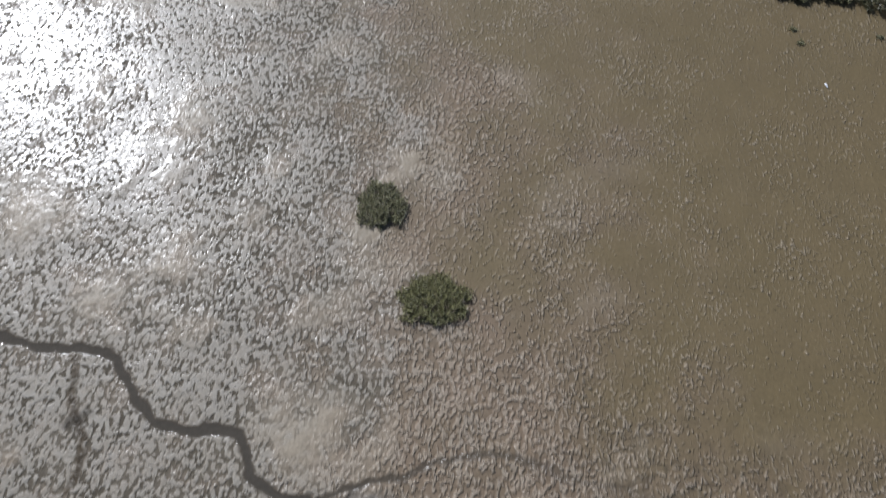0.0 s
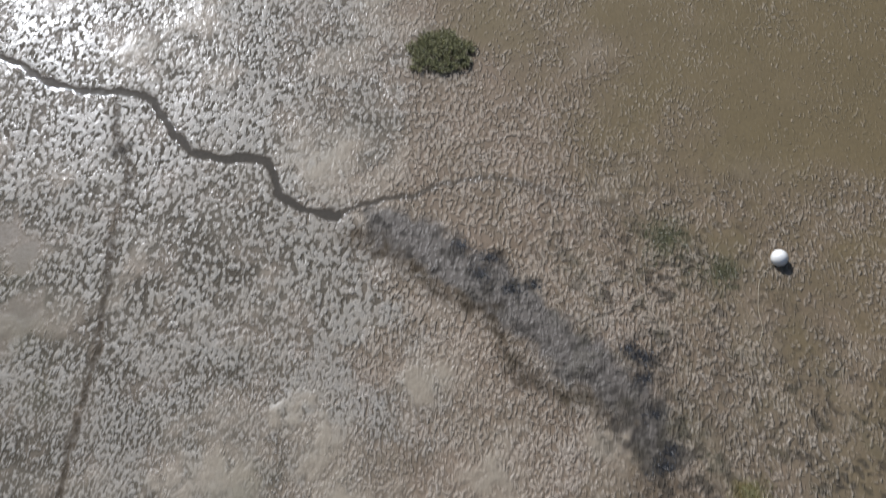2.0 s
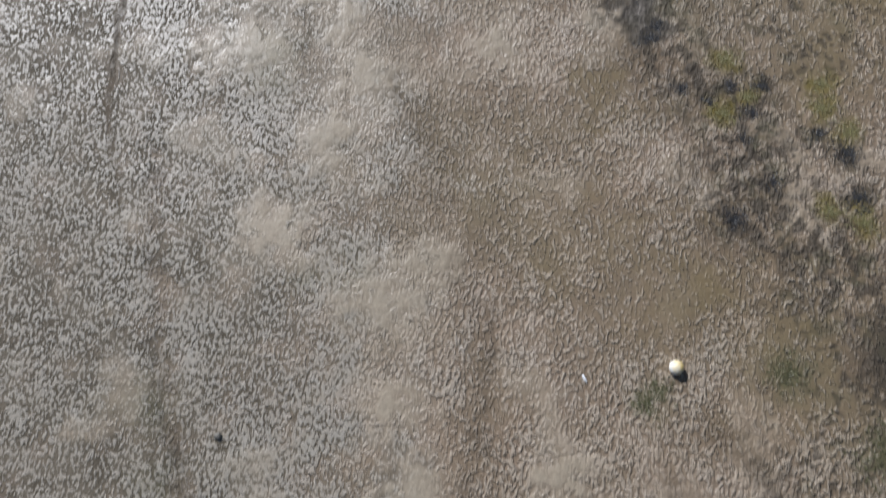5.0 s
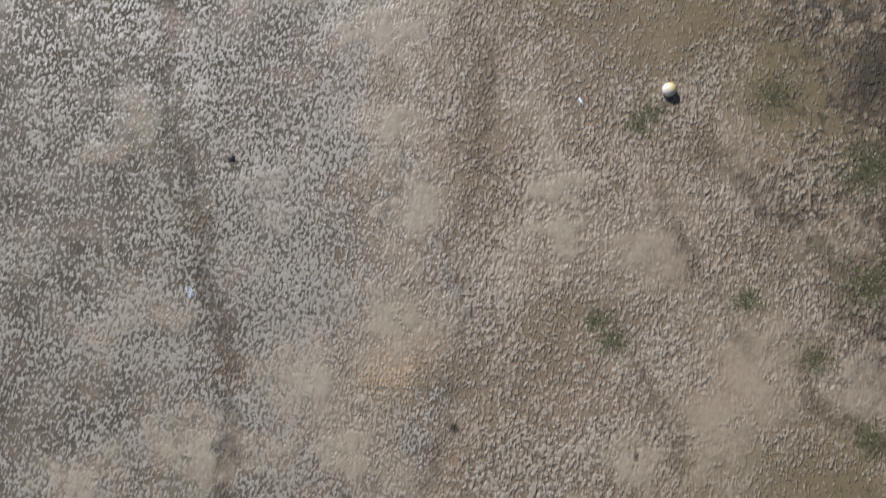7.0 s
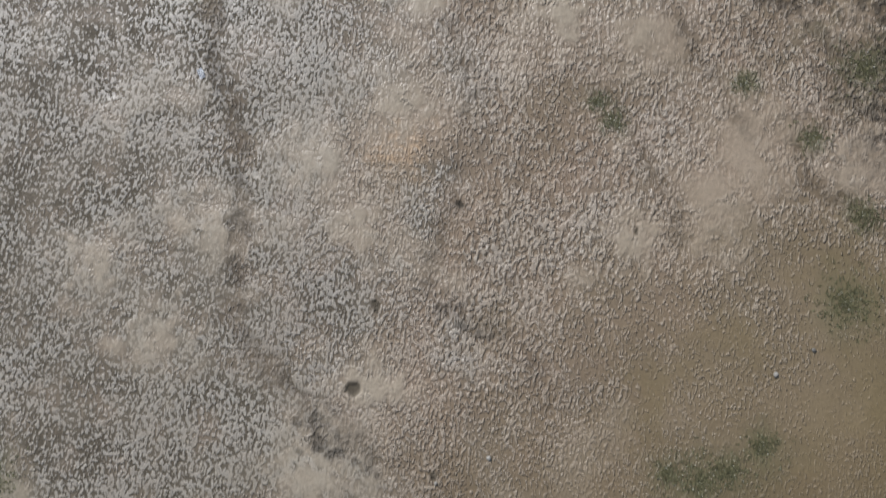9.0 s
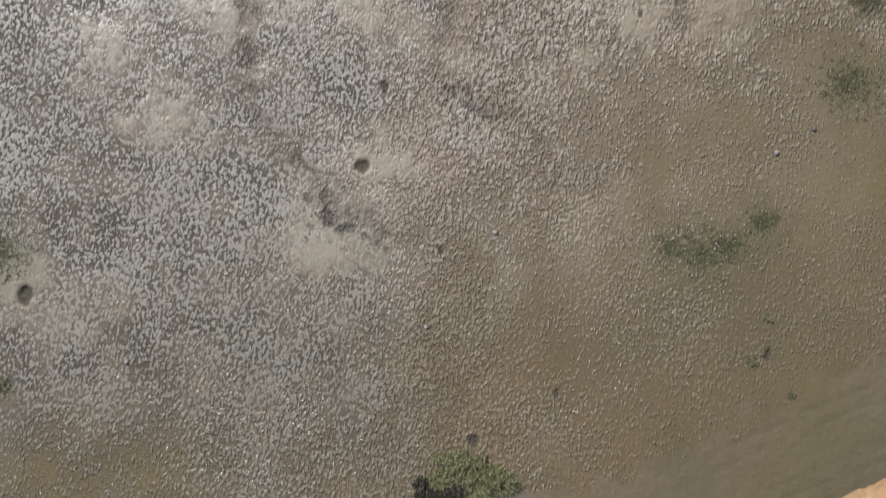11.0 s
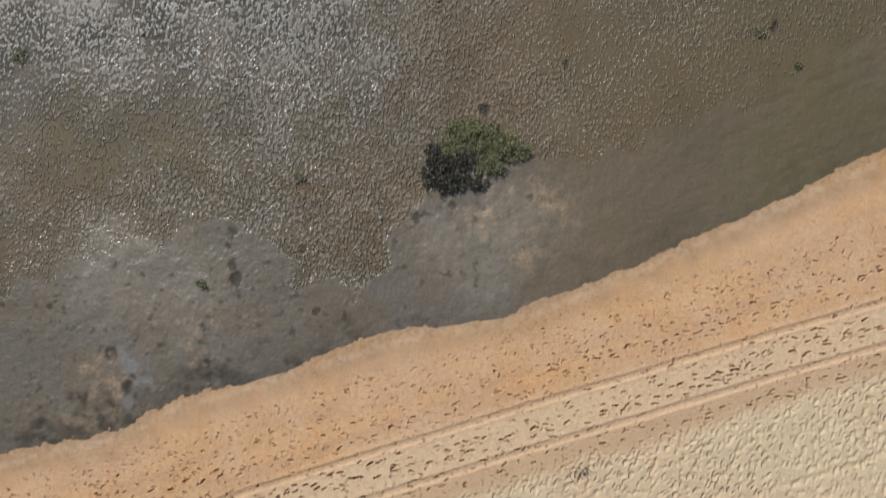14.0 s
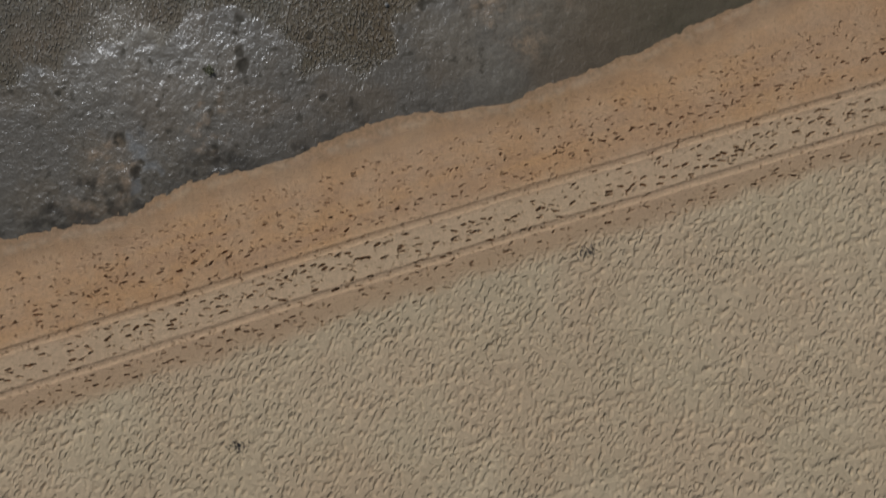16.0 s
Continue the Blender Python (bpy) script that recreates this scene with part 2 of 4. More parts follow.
MUD_OLIVE, MUD_BROWN = (0.213, 0.166, 0.126), (0.25, 0.191, 0.152)
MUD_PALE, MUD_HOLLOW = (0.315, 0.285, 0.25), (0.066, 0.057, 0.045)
MUD, SAND = mud_material(), sand_material()
MARSH_LEAF = leaf_material("grey-green marsh leaves", (0.066, 0.066, 0.03), (0.25, 0.235, 0.115))
FRESH_LEAF = leaf_material("fresh green marsh leaves", (0.085, 0.092, 0.036), (0.30, 0.285, 0.125))
OLIVE_LEAF = leaf_material("olive marsh leaves", (0.085, 0.083, 0.032), (0.27, 0.255, 0.105))
DEAD_LEAF = leaf_material("blackened marsh leaves", (0.024, 0.021, 0.012), (0.06, 0.05, 0.028))
ALGAE_LEAF = leaf_material("dark green algae", (0.07, 0.066, 0.031), (0.12, 0.112, 0.056), 0.4)
YELLOW_ALGAE = leaf_material("yellow-green algae", (0.12, 0.11, 0.042), (0.215, 0.195, 0.085), 0.5)
BLACK_WEED = leaf_material("black sea-weed", (0.019, 0.02, 0.021), (0.047, 0.046, 0.047), 0.4)
STEM = plain_material("marsh stems", (0.09, 0.07, 0.045), (0.14, 0.11, 0.07), 6, 0.8)
BUOY_WHITE = plain_material("white buoy plastic", (0.88, 0.86, 0.82), (0.82, 0.79, 0.73), 3, 0.4)
ROPE = plain_material("pale rope", (0.5, 0.44, 0.33), (0.36, 0.3, 0.21), 20, 0.9, 0.004)
LITTER = plain_material("white plastic", (0.82, 0.83, 0.85), (0.74, 0.75, 0.78), 8, 0.35)


def yellowed_buoy():
    m = Mat("yellowed buoy plastic")
    n = m.tree.nodes.new("ShaderNodeSeparateXYZ")
    m.put(n.inputs[0], m.place)
    side = m.math("ADD", m.math("MULTIPLY", n.outputs["X"], -1.6), m.math("MULTIPLY", m.math("SUBTRACT", m.noise(4, 4), 0.5), 1.2))
    c = m.mix(m.span(side, -0.1, 0.45), (0.80, 0.79, 0.75), (0.68, 0.52, 0.22))
    return m.done(c, 0.42)


BUOY_YELLOWED = yellowed_buoy()


# ---------------------------------------------------------------- noise on whole arrays
def hashed(ix, iy, seed):
    h = (ix.astype(np.int64) * 374761393 + iy.astype(np.int64) * 668265263 + seed * 974711) & 0xFFFFFFFF
    h = ((h ^ (h >> 13)) * 1274126177) & 0xFFFFFFFF
    return ((h ^ (h >> 16)) & 0xFFFFF) / float(0xFFFFF)


def slope(ix, iy, dx, dy, seed):
    turn = hashed(ix, iy, seed) * 2 * math.pi
    return np.cos(turn) * dx + np.sin(turn) * dy


def vnoise(x, y, wave, seed):
    """Smooth noise from 0 to 1 with that wavelength in metres."""
    x, y = x / wave, y / wave
    ix, iy = np.floor(x), np.floor(y)
    gx, gy = x - ix, y - iy
    fx, fy = gx, gy
    fx, fy = fx * fx * (3 - 2 * fx), fy * fy * (3 - 2 * fy)
    a, b = slope(ix, iy, gx, gy, seed), slope(ix + 1, iy, gx - 1, gy, seed)
    c, d = slope(ix, iy + 1, gx, gy - 1, seed), slope(ix + 1, iy + 1, gx - 1, gy - 1, seed)
    return np.clip(0.5 + 0.78 * ((a * (1 - fx) + b * fx) * (1 - fy) + (c * (1 - fx) + d * fx) * fy), 0, 1)


def fractal(x, y, wave, seed, octaves=3):
    total, weight = 0, 0
    for k in range(octaves):
        c, q = math.cos(seed * 1.37 + 0.9 * k), math.sin(seed * 1.37 + 0.9 * k)
        total = total + vnoise(c * x + q * y, c * y - q * x, wave / 2**k, seed + k) * 0.5**k
        weight += 0.5**k
    return total / weight


def humps(x, y, cell, seed, chance, size=(0.32, 0.52), along=1.6, way=0.0, sway=math.pi):
    """Domes of random length and direction, one or none in each cell: heights from 0 to 1. chance: an array, 0 to 1."""
    x, y = x / cell, y / cell
    ix, iy = np.floor(x), np.floor(y)
    best = np.zeros_like(x)
    for ox in (-1, 0, 1):
        for oy in (-1, 0, 1):
            jx, jy = ix + ox, iy + oy
            px, py = jx + 0.1 + 0.8 * hashed(jx, jy, seed), jy + 0.1 + 0.8 * hashed(jx, jy, seed + 1)
            r = size[0] + (size[1] - size[0]) * hashed(jx, jy, seed + 2)
            turn = way + (hashed(jx, jy, seed + 3) - 0.5) * sway
            long = 1 + (along - 1) * hashed(jx, jy, seed + 4)
            c, s = np.cos(turn), np.sin(turn)
            u, v = ((x - px) * c + (y - py) * s) / (r * long), (-(x - px) * s + (y - py) * c) / r
            dome = np.clip(1 - u * u - v * v, 0, 1)
            there = hashed(jx, jy, seed + 5) < chance
            best = np.maximum(best, dome * there * (0.55 + 0.45 * hashed(jx, jy, seed + 6)))
    return best


def blob(x, y, spots, power=1.0):
    """Soft round spots (x, y, radius): 1 in the middle, 0 outside."""
    total = np.zeros_like(x)
    for px, py, r in spots:
        q = ((x - px) ** 2 + (y - py) ** 2) / (r * r)
        near = q < 9
        total[near] = np.maximum(total[near], np.exp(-(q[near] ** power)))
    return total


def curve(line, per=4):
    """A smooth line through the points."""
    p = [np.array(a, float) for a in line]
    p = [2 * p[0] - p[1], *p, 2 * p[-1] - p[-2]]
    out = []
    for a, b, c, d in zip(p, p[1:], p[2:], p[3:]):
        for t in np.arange(per) / per:
            out.append(0.5 * (2 * b + (c - a) * t + (2 * a - 5 * b + 4 * c - d) * t**2 + (3 * b - a - 3 * c + d) * t**3))
    return [tuple(a) for a in (*out, p[-2])]


def to_line(x, y, line):
    """The distance to a line of points, and how far along it (0 to 1) the nearest place lies."""
    best, where = np.full_like(x, 1e9), np.zeros_like(x)
    steps = len(line) - 1
    for k, ((ax, ay), (bx, by)) in enumerate(zip(line, line[1:])):
        dx, dy = bx - ax, by - ay
        t = np.clip(((x - ax) * dx + (y - ay) * dy) / (dx * dx + dy * dy), 0, 1)
        d = np.hypot(x - ax - t * dx, y - ay - t * dy)
        where = np.where(d < best, (k + t) / steps, where)
        best = np.minimum(best, d)
    return best, where


def smooth(v, a, b):
    t = np.clip((v - a) / (b - a), 0, 1)
    return t * t * (3 - 2 * t)


# ---------------------------------------------------------------- the shore
TURN = radians(17.5)  # the shore's direction
SHORE_S = (-60, -33.1, -31.0, -29.1, -27.9, -26.4, -23.9, -21.3, -17.4, -15.6, -13.9, -12.7, -11.1, -8.6, -6.1, -3.8, -1.1, 1.1, 20)
SHORE_D = (48.2, 48.41, 48.53, 48.7, 48.55, 48.22, 48.35, 48.34, 48.31, 48.55, 48.82, 48.8, 48.6, 48.36, 48.0, 47.75, 47.35, 47.1, 46.5)


def along_shore(x, y):
    return x * math.cos(TURN) + y * math.sin(TURN), x * math.sin(TURN) - y * math.cos(TURN)


def from_shore(s, d):
    return s * math.cos(TURN) + d * math.sin(TURN), s * math.sin(TURN) - d * math.cos(TURN)


def shoreline(s):
    return np.interp(s, SHORE_S, SHORE_D) + 0.05 * (vnoise(s, 0.3 * s, 1.9, 71) - 0.5) + 0.02 * (vnoise(s, 0.3 * s, 0.5, 72) - 0.5)


# ---------------------------------------------------------------- the mud flat
CREEK = [(-26, 19.5), (-20.0, 16.7), (-18.0, 15.6), (-16.7, 15.1), (-13.7, 14.9), (-12.6, 13.7), (-11.3, 12.2), (-10.0, 11.7), (-8.1, 11.7), (-7.5, 10.9), (-7.0, 9.9), (-5.8, 9.3), (-4.7, 9.1)]
CREEK_END = [(-4.7, 9.1), (-3.4, 9.7), (-1.8, 10.0), (-0.4, 10.6), (1.7, 10.9), (3.0, 10.6), (4.2, 10.1), (5.7, 9.8), (7.3, 9.4)]
RILL = [(-14.7, 14.6), (-14.5, 12.8), (-13.5, 11.0), (-13.8, 8.5), (-13.5, 6.0), (-13.5, 2.4), (-13.7, -0.5), (-13.7, -2.7), (-13.7, -4.7), (-13.1, -6.4), (-12.9, -8.4)]
GULLY = [(-11.6, -6.0), (-11.0, -10.4), (-10.6, -13.3), (-10.0, -17.0), (-9.5, -19.1), (-8.7, -22.2), (-8.0, -25.3), (-8.1, -29.0), (-7.8, -31.0), (-5.9, -33.4), (-4.2, -34.6), (-2.6, -36.0)]
SEAM = [(0.9, -11.4), (1.4, -13.2), (1.0, -16.9), (-0.1, -19.6), (0.6, -22.3), (0.2, -24.8), (-0.4, -27.2), (-1.0, -29.7), (1.1, -30.7), (2.9, -32.3), (3.5, -33.7)]
SIDE_SEAM = [(5.2, -22.0), (6.7, -23.7), (7.7, -26.1), (8.3, -27.9)]
EAST_SEAM = [(7.7, -16.0), (7.9, -18.6), (9.7, -21.8), (10.9, -23.7)]
FAR_SEAM = [(9.6, -16.0), (11.1, -17.5), (12.9, -19.2), (14.6, -20.5), (14.1, -21.8), (13.0, -23.7), (13.2, -25.6), (15.5, -27.0)]
TAN_SPOTS = [(-0.5, -4.8, 1.9), (2.0, -8.0, 2.2), (-3.7, -6.9, 1.5), (3.3, -4.8, 1.5), (-2.0, -9.4, 1.8), (11.0, 1.0, 2.0), (13.5, -0.2, 2.0), (-2.2, -25.1, 1.2), (3.2, -22.1, 1.2), (6.1, -29.5, 2.2), (11.2, -29.5, 2.5), (1.2, -30.8, 1.2), (9, -32.5, 2.5), (13, -33, 2.5), (4.5, -36, 2.0), (11.5, 2.5, 1.8)]
OLIVE_SPOTS = [(14.5, -1.5, 2.4), (9.0, -11.0, 2.6), (13.0, -13.0, 3.0), (4.5, -9.0, 2.2), (1.0, -7.0, 1.8), (6.0, -3.5, 1.8), (12.0, -45.0, 2.0), (12.7, -42.3, 2.4), (-12.5, -44.5, 1.8), (-15.5, -45.0, 1.8), (14.0, 4.5, 3.6), (11.5, 8.5, 3.0), (17.5, 2.0, 4.0), (16, 8, 4), (13.5, -29.5, 3.0), (10.0, -31.5, 2.6), (14.5, -33.5, 3.5), (7.5, -33.0, 1.8)]
POOLS = [(-18.4, 8.0, 1.0), (-17.1, 7.2, 0.8), (-17.8, 3.6, 1.1), (-16.6, 4.6, 0.9), (-18.5, 2.2, 1.0)]
DARK_BANK = [(-4.2, 8.3), (-2.8, 7.8), (-1.8, 7.1), (-0.9, 6.2), (0.0, 5.6), (1.1, 5.2), (1.8, 4.6), (2.0, 3.7), (2.4, 2.8), (3.5, 2.1), (4.5, 1.8), (5.6, 1.1), (6.4, 0.8)]
DARK_TONGUE = [(-2.6, 8.6), (-0.9, 7.7), (0.7, 6.6), (2.7, 5.2), (4.2, 3.7), (5.6, 2.6), (6.7, 1.5), (7.4, -0.1)]
MURK = [(7.2, 0.8), (8.3, -0.8), (9.6, -2.6), (10.9, -4.0), (11.2, -5.6), (11.0, -7.6), (12.8, -8.9), (15.5, -11.5), (16.6, -15.0), (17.0, -19.0), (16.6, -23.0)]
BROWN_STREAK = [(-1.5, -1.2), (-2.0, -3.4), (-1.2, -5.2), (-1.1, -7.6), (0.3, -9.6), (1.0, -11.4)]
DARK_SPOTS = [(0.34, 7.8, 0.5), (1.5, 7.3, 0.5), (1.2, 6.6, 0.5), (2.3, 6.0, 0.5), (3.2, 6.1, 0.45), (6.7, 3.6, 0.5), (7.3, 3.2, 0.6), (7.2, 2.4, 0.5), (7.5, 1.1, 0.5), (7.64, -0.75, 0.6), (7.9, -0.2, 0.45), (8.76, -2.9, 0.42), (9.77, -3.4, 0.35), (10.65, -2.77, 0.45), (11.9, -2.75, 0.5), (11.5, -3.85, 0.5), (11.1, -4.9, 0.45), (14.05, -4.7, 0.5), (12.1, -6.7, 0.45), (15.0, -5.5, 0.7), (10.6, -8.2, 0.7), (15.3, -7.3, 0.6), (16, -13, 1.6), (-14.0, 12.0, 0.4)]
YELLOW_SPOTS = [(10.55, -1.6, 0.6), (10.34, -3.9, 0.55), (11.34, -3.2, 0.45), (14.3, -2.6, 0.5), (14.2, -3.6, 0.6), (15.2, -4.6, 0.6), (14.2, -7.8, 0.5), (15.4, -8.2, 0.7)]
WASH_SPOTS = [(-7.2, -1.7, 1.1), (-7.6, -2.8, 0.8), (-4.1, -10.5, 0.8), (-5.5, -10.5, 0.7), (4.8, 7.1, 1.0), (9.9, 7.2, 1.2), (8.6, 0.6, 0.8), (9.3, -0.5, 0.8), (-16.4, 4.2, 1.2), (-17.3, 6.4, 1.0), (-15.2, 1.9, 0.8), (-10.8, -15.5, 1.1), (-10.6, -18.3, 1.0)]
RUST_SPOTS = [(-4.5, -45.8, 1.3), (-2.9, -46.7, 1.0), (-3.9, -47.9, 1.3), (-5.8, -46.4, 1.3), (1.7, -43.0, 1.2), (5.4, -46.2, 1.7), (3.6, -44.4, 1.6), (4.7, -42.6, 1.8), (-12.3, -46.9, 1.2), (-14.8, -47.4, 1.3), (-16.5, -49.0, 1.2), (-6.0, -48.4, 1.0), (2.5, -40.8, 1.6), (-9.5, -45.8, 1.1), (6.8, -43.8, 1.8), (8.0, -42.0, 1.6)]
# grey silt; the first three are wet film with painted sky sheen
SILT_SHEEN_SPOTS = [(-12.1, -52.8, 0.5), (-12.5, -52.4, 0.4), (-12.4, -53.8, 0.35), (-10.0, -50.0, 1.0), (-14.0, -50.0, 1.2), (-0.2, -46.5, 0.9)]
GREEN_SPOTS = [(5.2, -22.5, 0.5), (5.8, -23.2, 0.55), (8.8, -36.3, 1.0), (11.1, -35.1, 0.7), (7.6, -36.1, 0.6), (9.9, -36.0, 0.7), (14.3, -29.9, 1.2), (13.2, -23.7, 0.6), (15.0, -26.6, 0.7), (10.7, -21.7, 0.5), (15.2, -21.0, 1.0), (12.2, -13.9, 0.8), (15.5, -16.7, 1.2), (6.9, -15.1, 0.6), (7.4, -14.6, 0.4), (10.7, 6.8, 0.8), (8.6, 8.2, 1.0), (-17, -36.6, 1.2)]
PALE_SPOTS = [(-8.0, -1.1, 1.4), (-3.5, -2.6, 1.4), (1.6, -0.9, 1.0), (-7.0, -9.0, 1.3), (-0.8, 2.1, 1.0), (-5.0, -5.4, 1.2), (-2.2, 24.3, 0.8), (-3.5, 20.5, 0.9), (-18.4, 21.5, 1.5), (-11.9, 19.1, 1.0), (-12.4, 27.1, 1.2), (-14.4, 17.3, 1.1), (-5.2, 11.8, 1.4)]
PALE_SPOTS += [(12.7, -5.1, 0.8), (15.7, -5.85, 0.5), (9.3, -7.1, 0.4), (12.9, -5.9, 0.6), (13.0, -7.4, 0.6), (-5.8, 1.0, 0.8), (-4.6, -0.2, 0.9), (-2.5, -2.8, 0.7), (-9.4, -1.7, 0.9), (-0.9, -10.4, 1.0), (-6.6, -9.3, 0.8), (5.6, -0.2, 0.8)]
PALE_SPOTS += [(-0.6, -48.4, 1.1), (1.8, -47.4, 1.1), (0.4, -49.3, 1.0), (0.8, -47.6, 1.2), (-10.5, -50.3, 1.4), (-12.8, -49.6, 1.5), (-2.2, -15.4, 1.1), (-1.6, -18.2, 0.9), (7.2, -19.8, 1.4), (3.8, -19.4, 0.8), (3.9, -17.8, 0.8), (-2.1, -22.6, 1.4), (-5.3, -24.8, 1.2), (-9.1, -27.3, 1.2), (11.0, -23.9, 1.6), (14.7, -24.8, 1.1), (9.7, -26.3, 1.5), (-2.7, -11.7, 1.3), (-10.9, -31.3, 1.2), (-4.8, -35.8, 1.5), (-2.9, -33.2, 0.9), (-13.5, -28.8, 1.0), (-3.6, -27.0, 0.9), (-16.6, -37.4, 1.3), (6.6, -27.6, 0.8)]
OCHRE_SPOTS = [(-13.1, -53.9, 0.6), (-13.7, -52.6, 0.5), (-14.4, -55.2, 0.6), (-13.3, -55.0, 0.4), (-10.2, -51.6, 0.28), (-9.8, -51.3, 0.28), (-9.7, -52.5, 0.28), (-12.8, -53.4, 0.4), (2.8, -46.3, 0.6), (0.4, -46.9, 0.6), (2.0, -48.4, 0.7), (-2.0, -24.4, 0.8)]
BELT_DARK = [(-12.4, -53.6, 0.32), (-9.4, -53.5, 0.6), (-8.5, -53.2, 0.55), (-10.4, -53.7, 0.5), (-12.3, -54.8, 0.35), (-13.0, -54.8, 0.3), (-14.0, -53.9, 0.3), (-9.6, -52.8, 0.25), (-9.6, -51.7, 0.2), (-15.7, -55.3, 0.9), (-6.5, -52.4, 0.4), (-5.45, -34.3, 0.45), (-4.9, -34.9, 0.5), (-4.2, -35.3, 0.55), (-3.3, -35.8, 0.4), (-0.6, -30.3, 0.35), (0.3, -30.8, 0.4), (0.9, -31.2, 0.3), (0.1, -26.4, 0.3)]
PITS = [(-3.75, -33.2, 0.34), (-3.0, -30.2, 0.20), (6.6, -27.3, 0.16), (0.1, -26.4, 0.2), (-16.0, -38.1, 0.42), (-8.6, -49.5, 0.36), (-8.65, -49.0, 0.28), (11.2, -39.9, 0.22), (-0.8, -36.3, 0.16), (-2.0, -47.1, 0.28), (-0.7, -46.7, 0.28), (-5.6, -50.7, 0.20), (3.5, -41.4, 0.2), (0.5, -43.2, 0.25), (-6.1, -48.4, 0.18), (2.2, -46.4, 0.2)]
PITS += [(-13.0, -52.3, 0.38), (-9.7, -51.25, 0.18), (-9.5, -52.6, 0.25), (-8.7, -47.7, 0.22), (-8.9, -48.3, 0.18), (-12.4, -53.5, 0.28), (-12.2, -53.1, 0.2), (-15.3, -50.6, 0.2), (-11.9, -49.4, 0.14), (6.6, -49.0, 0.15)]


BELT_X = (-40, -17.2, -15.2, -13.2, -11.5, -10.3, -8.2, -6.5, -4.2, -2.4, -1.6, 1.3, 5.0, 10.0, 16.0, 40)
BELT_Y = (-56, -50.2, -48.9, -48.3, -48.7, -47.2, -47.7, -49.2, -50.0, -47.6, -46.2, -44.8, -44.6, -42.5, -39.5, -26)


def spread(start, stop, first, last, grow=1.45):
    """Steps that grow from first, beyond stop, out to last."""
    out, step, at = [], first, stop
    while abs(at) < last:
        step *= grow
        at += step * (1 if stop > start else -1)
        out.append(at)
    return out


def sheet(name, xx, yy, zz, masks, material):
    """A mesh over a grid of places, with a soft mask for each name."""
    rows, cols = xx.shape
    mesh = bpy.data.meshes.new(name)
    n = np.arange(rows * cols, dtype=np.int32).reshape(rows, cols)
    quads = np.stack([n[:-1, :-1], n[:-1, 1:], n[1:, 1:], n[1:, :-1]], -1).reshape(-1, 4)
    mesh.vertices.add(rows * cols)
    mesh.vertices.foreach_set("co", np.stack([xx, yy, zz], -1).astype(np.float32).ravel())
    mesh.loops.add(quads.size)
    mesh.loops.foreach_set("vertex_index", quads.ravel())
    mesh.polygons.add(len(quads))
    mesh.polygons.foreach_set("loop_start", np.arange(0, quads.size, 4, dtype=np.int32))
    mesh.polygons.foreach_set("use_smooth", np.ones(len(quads), dtype=bool))
    mesh.update(calc_edges=True)
    for key, values in masks.items():
        mesh.attributes.new(key, "FLOAT", "POINT").data.foreach_set("value", np.clip(values, 0, 1).astype(np.float32).ravel())
    mesh.materials.append(material)
    return new(name, mesh)


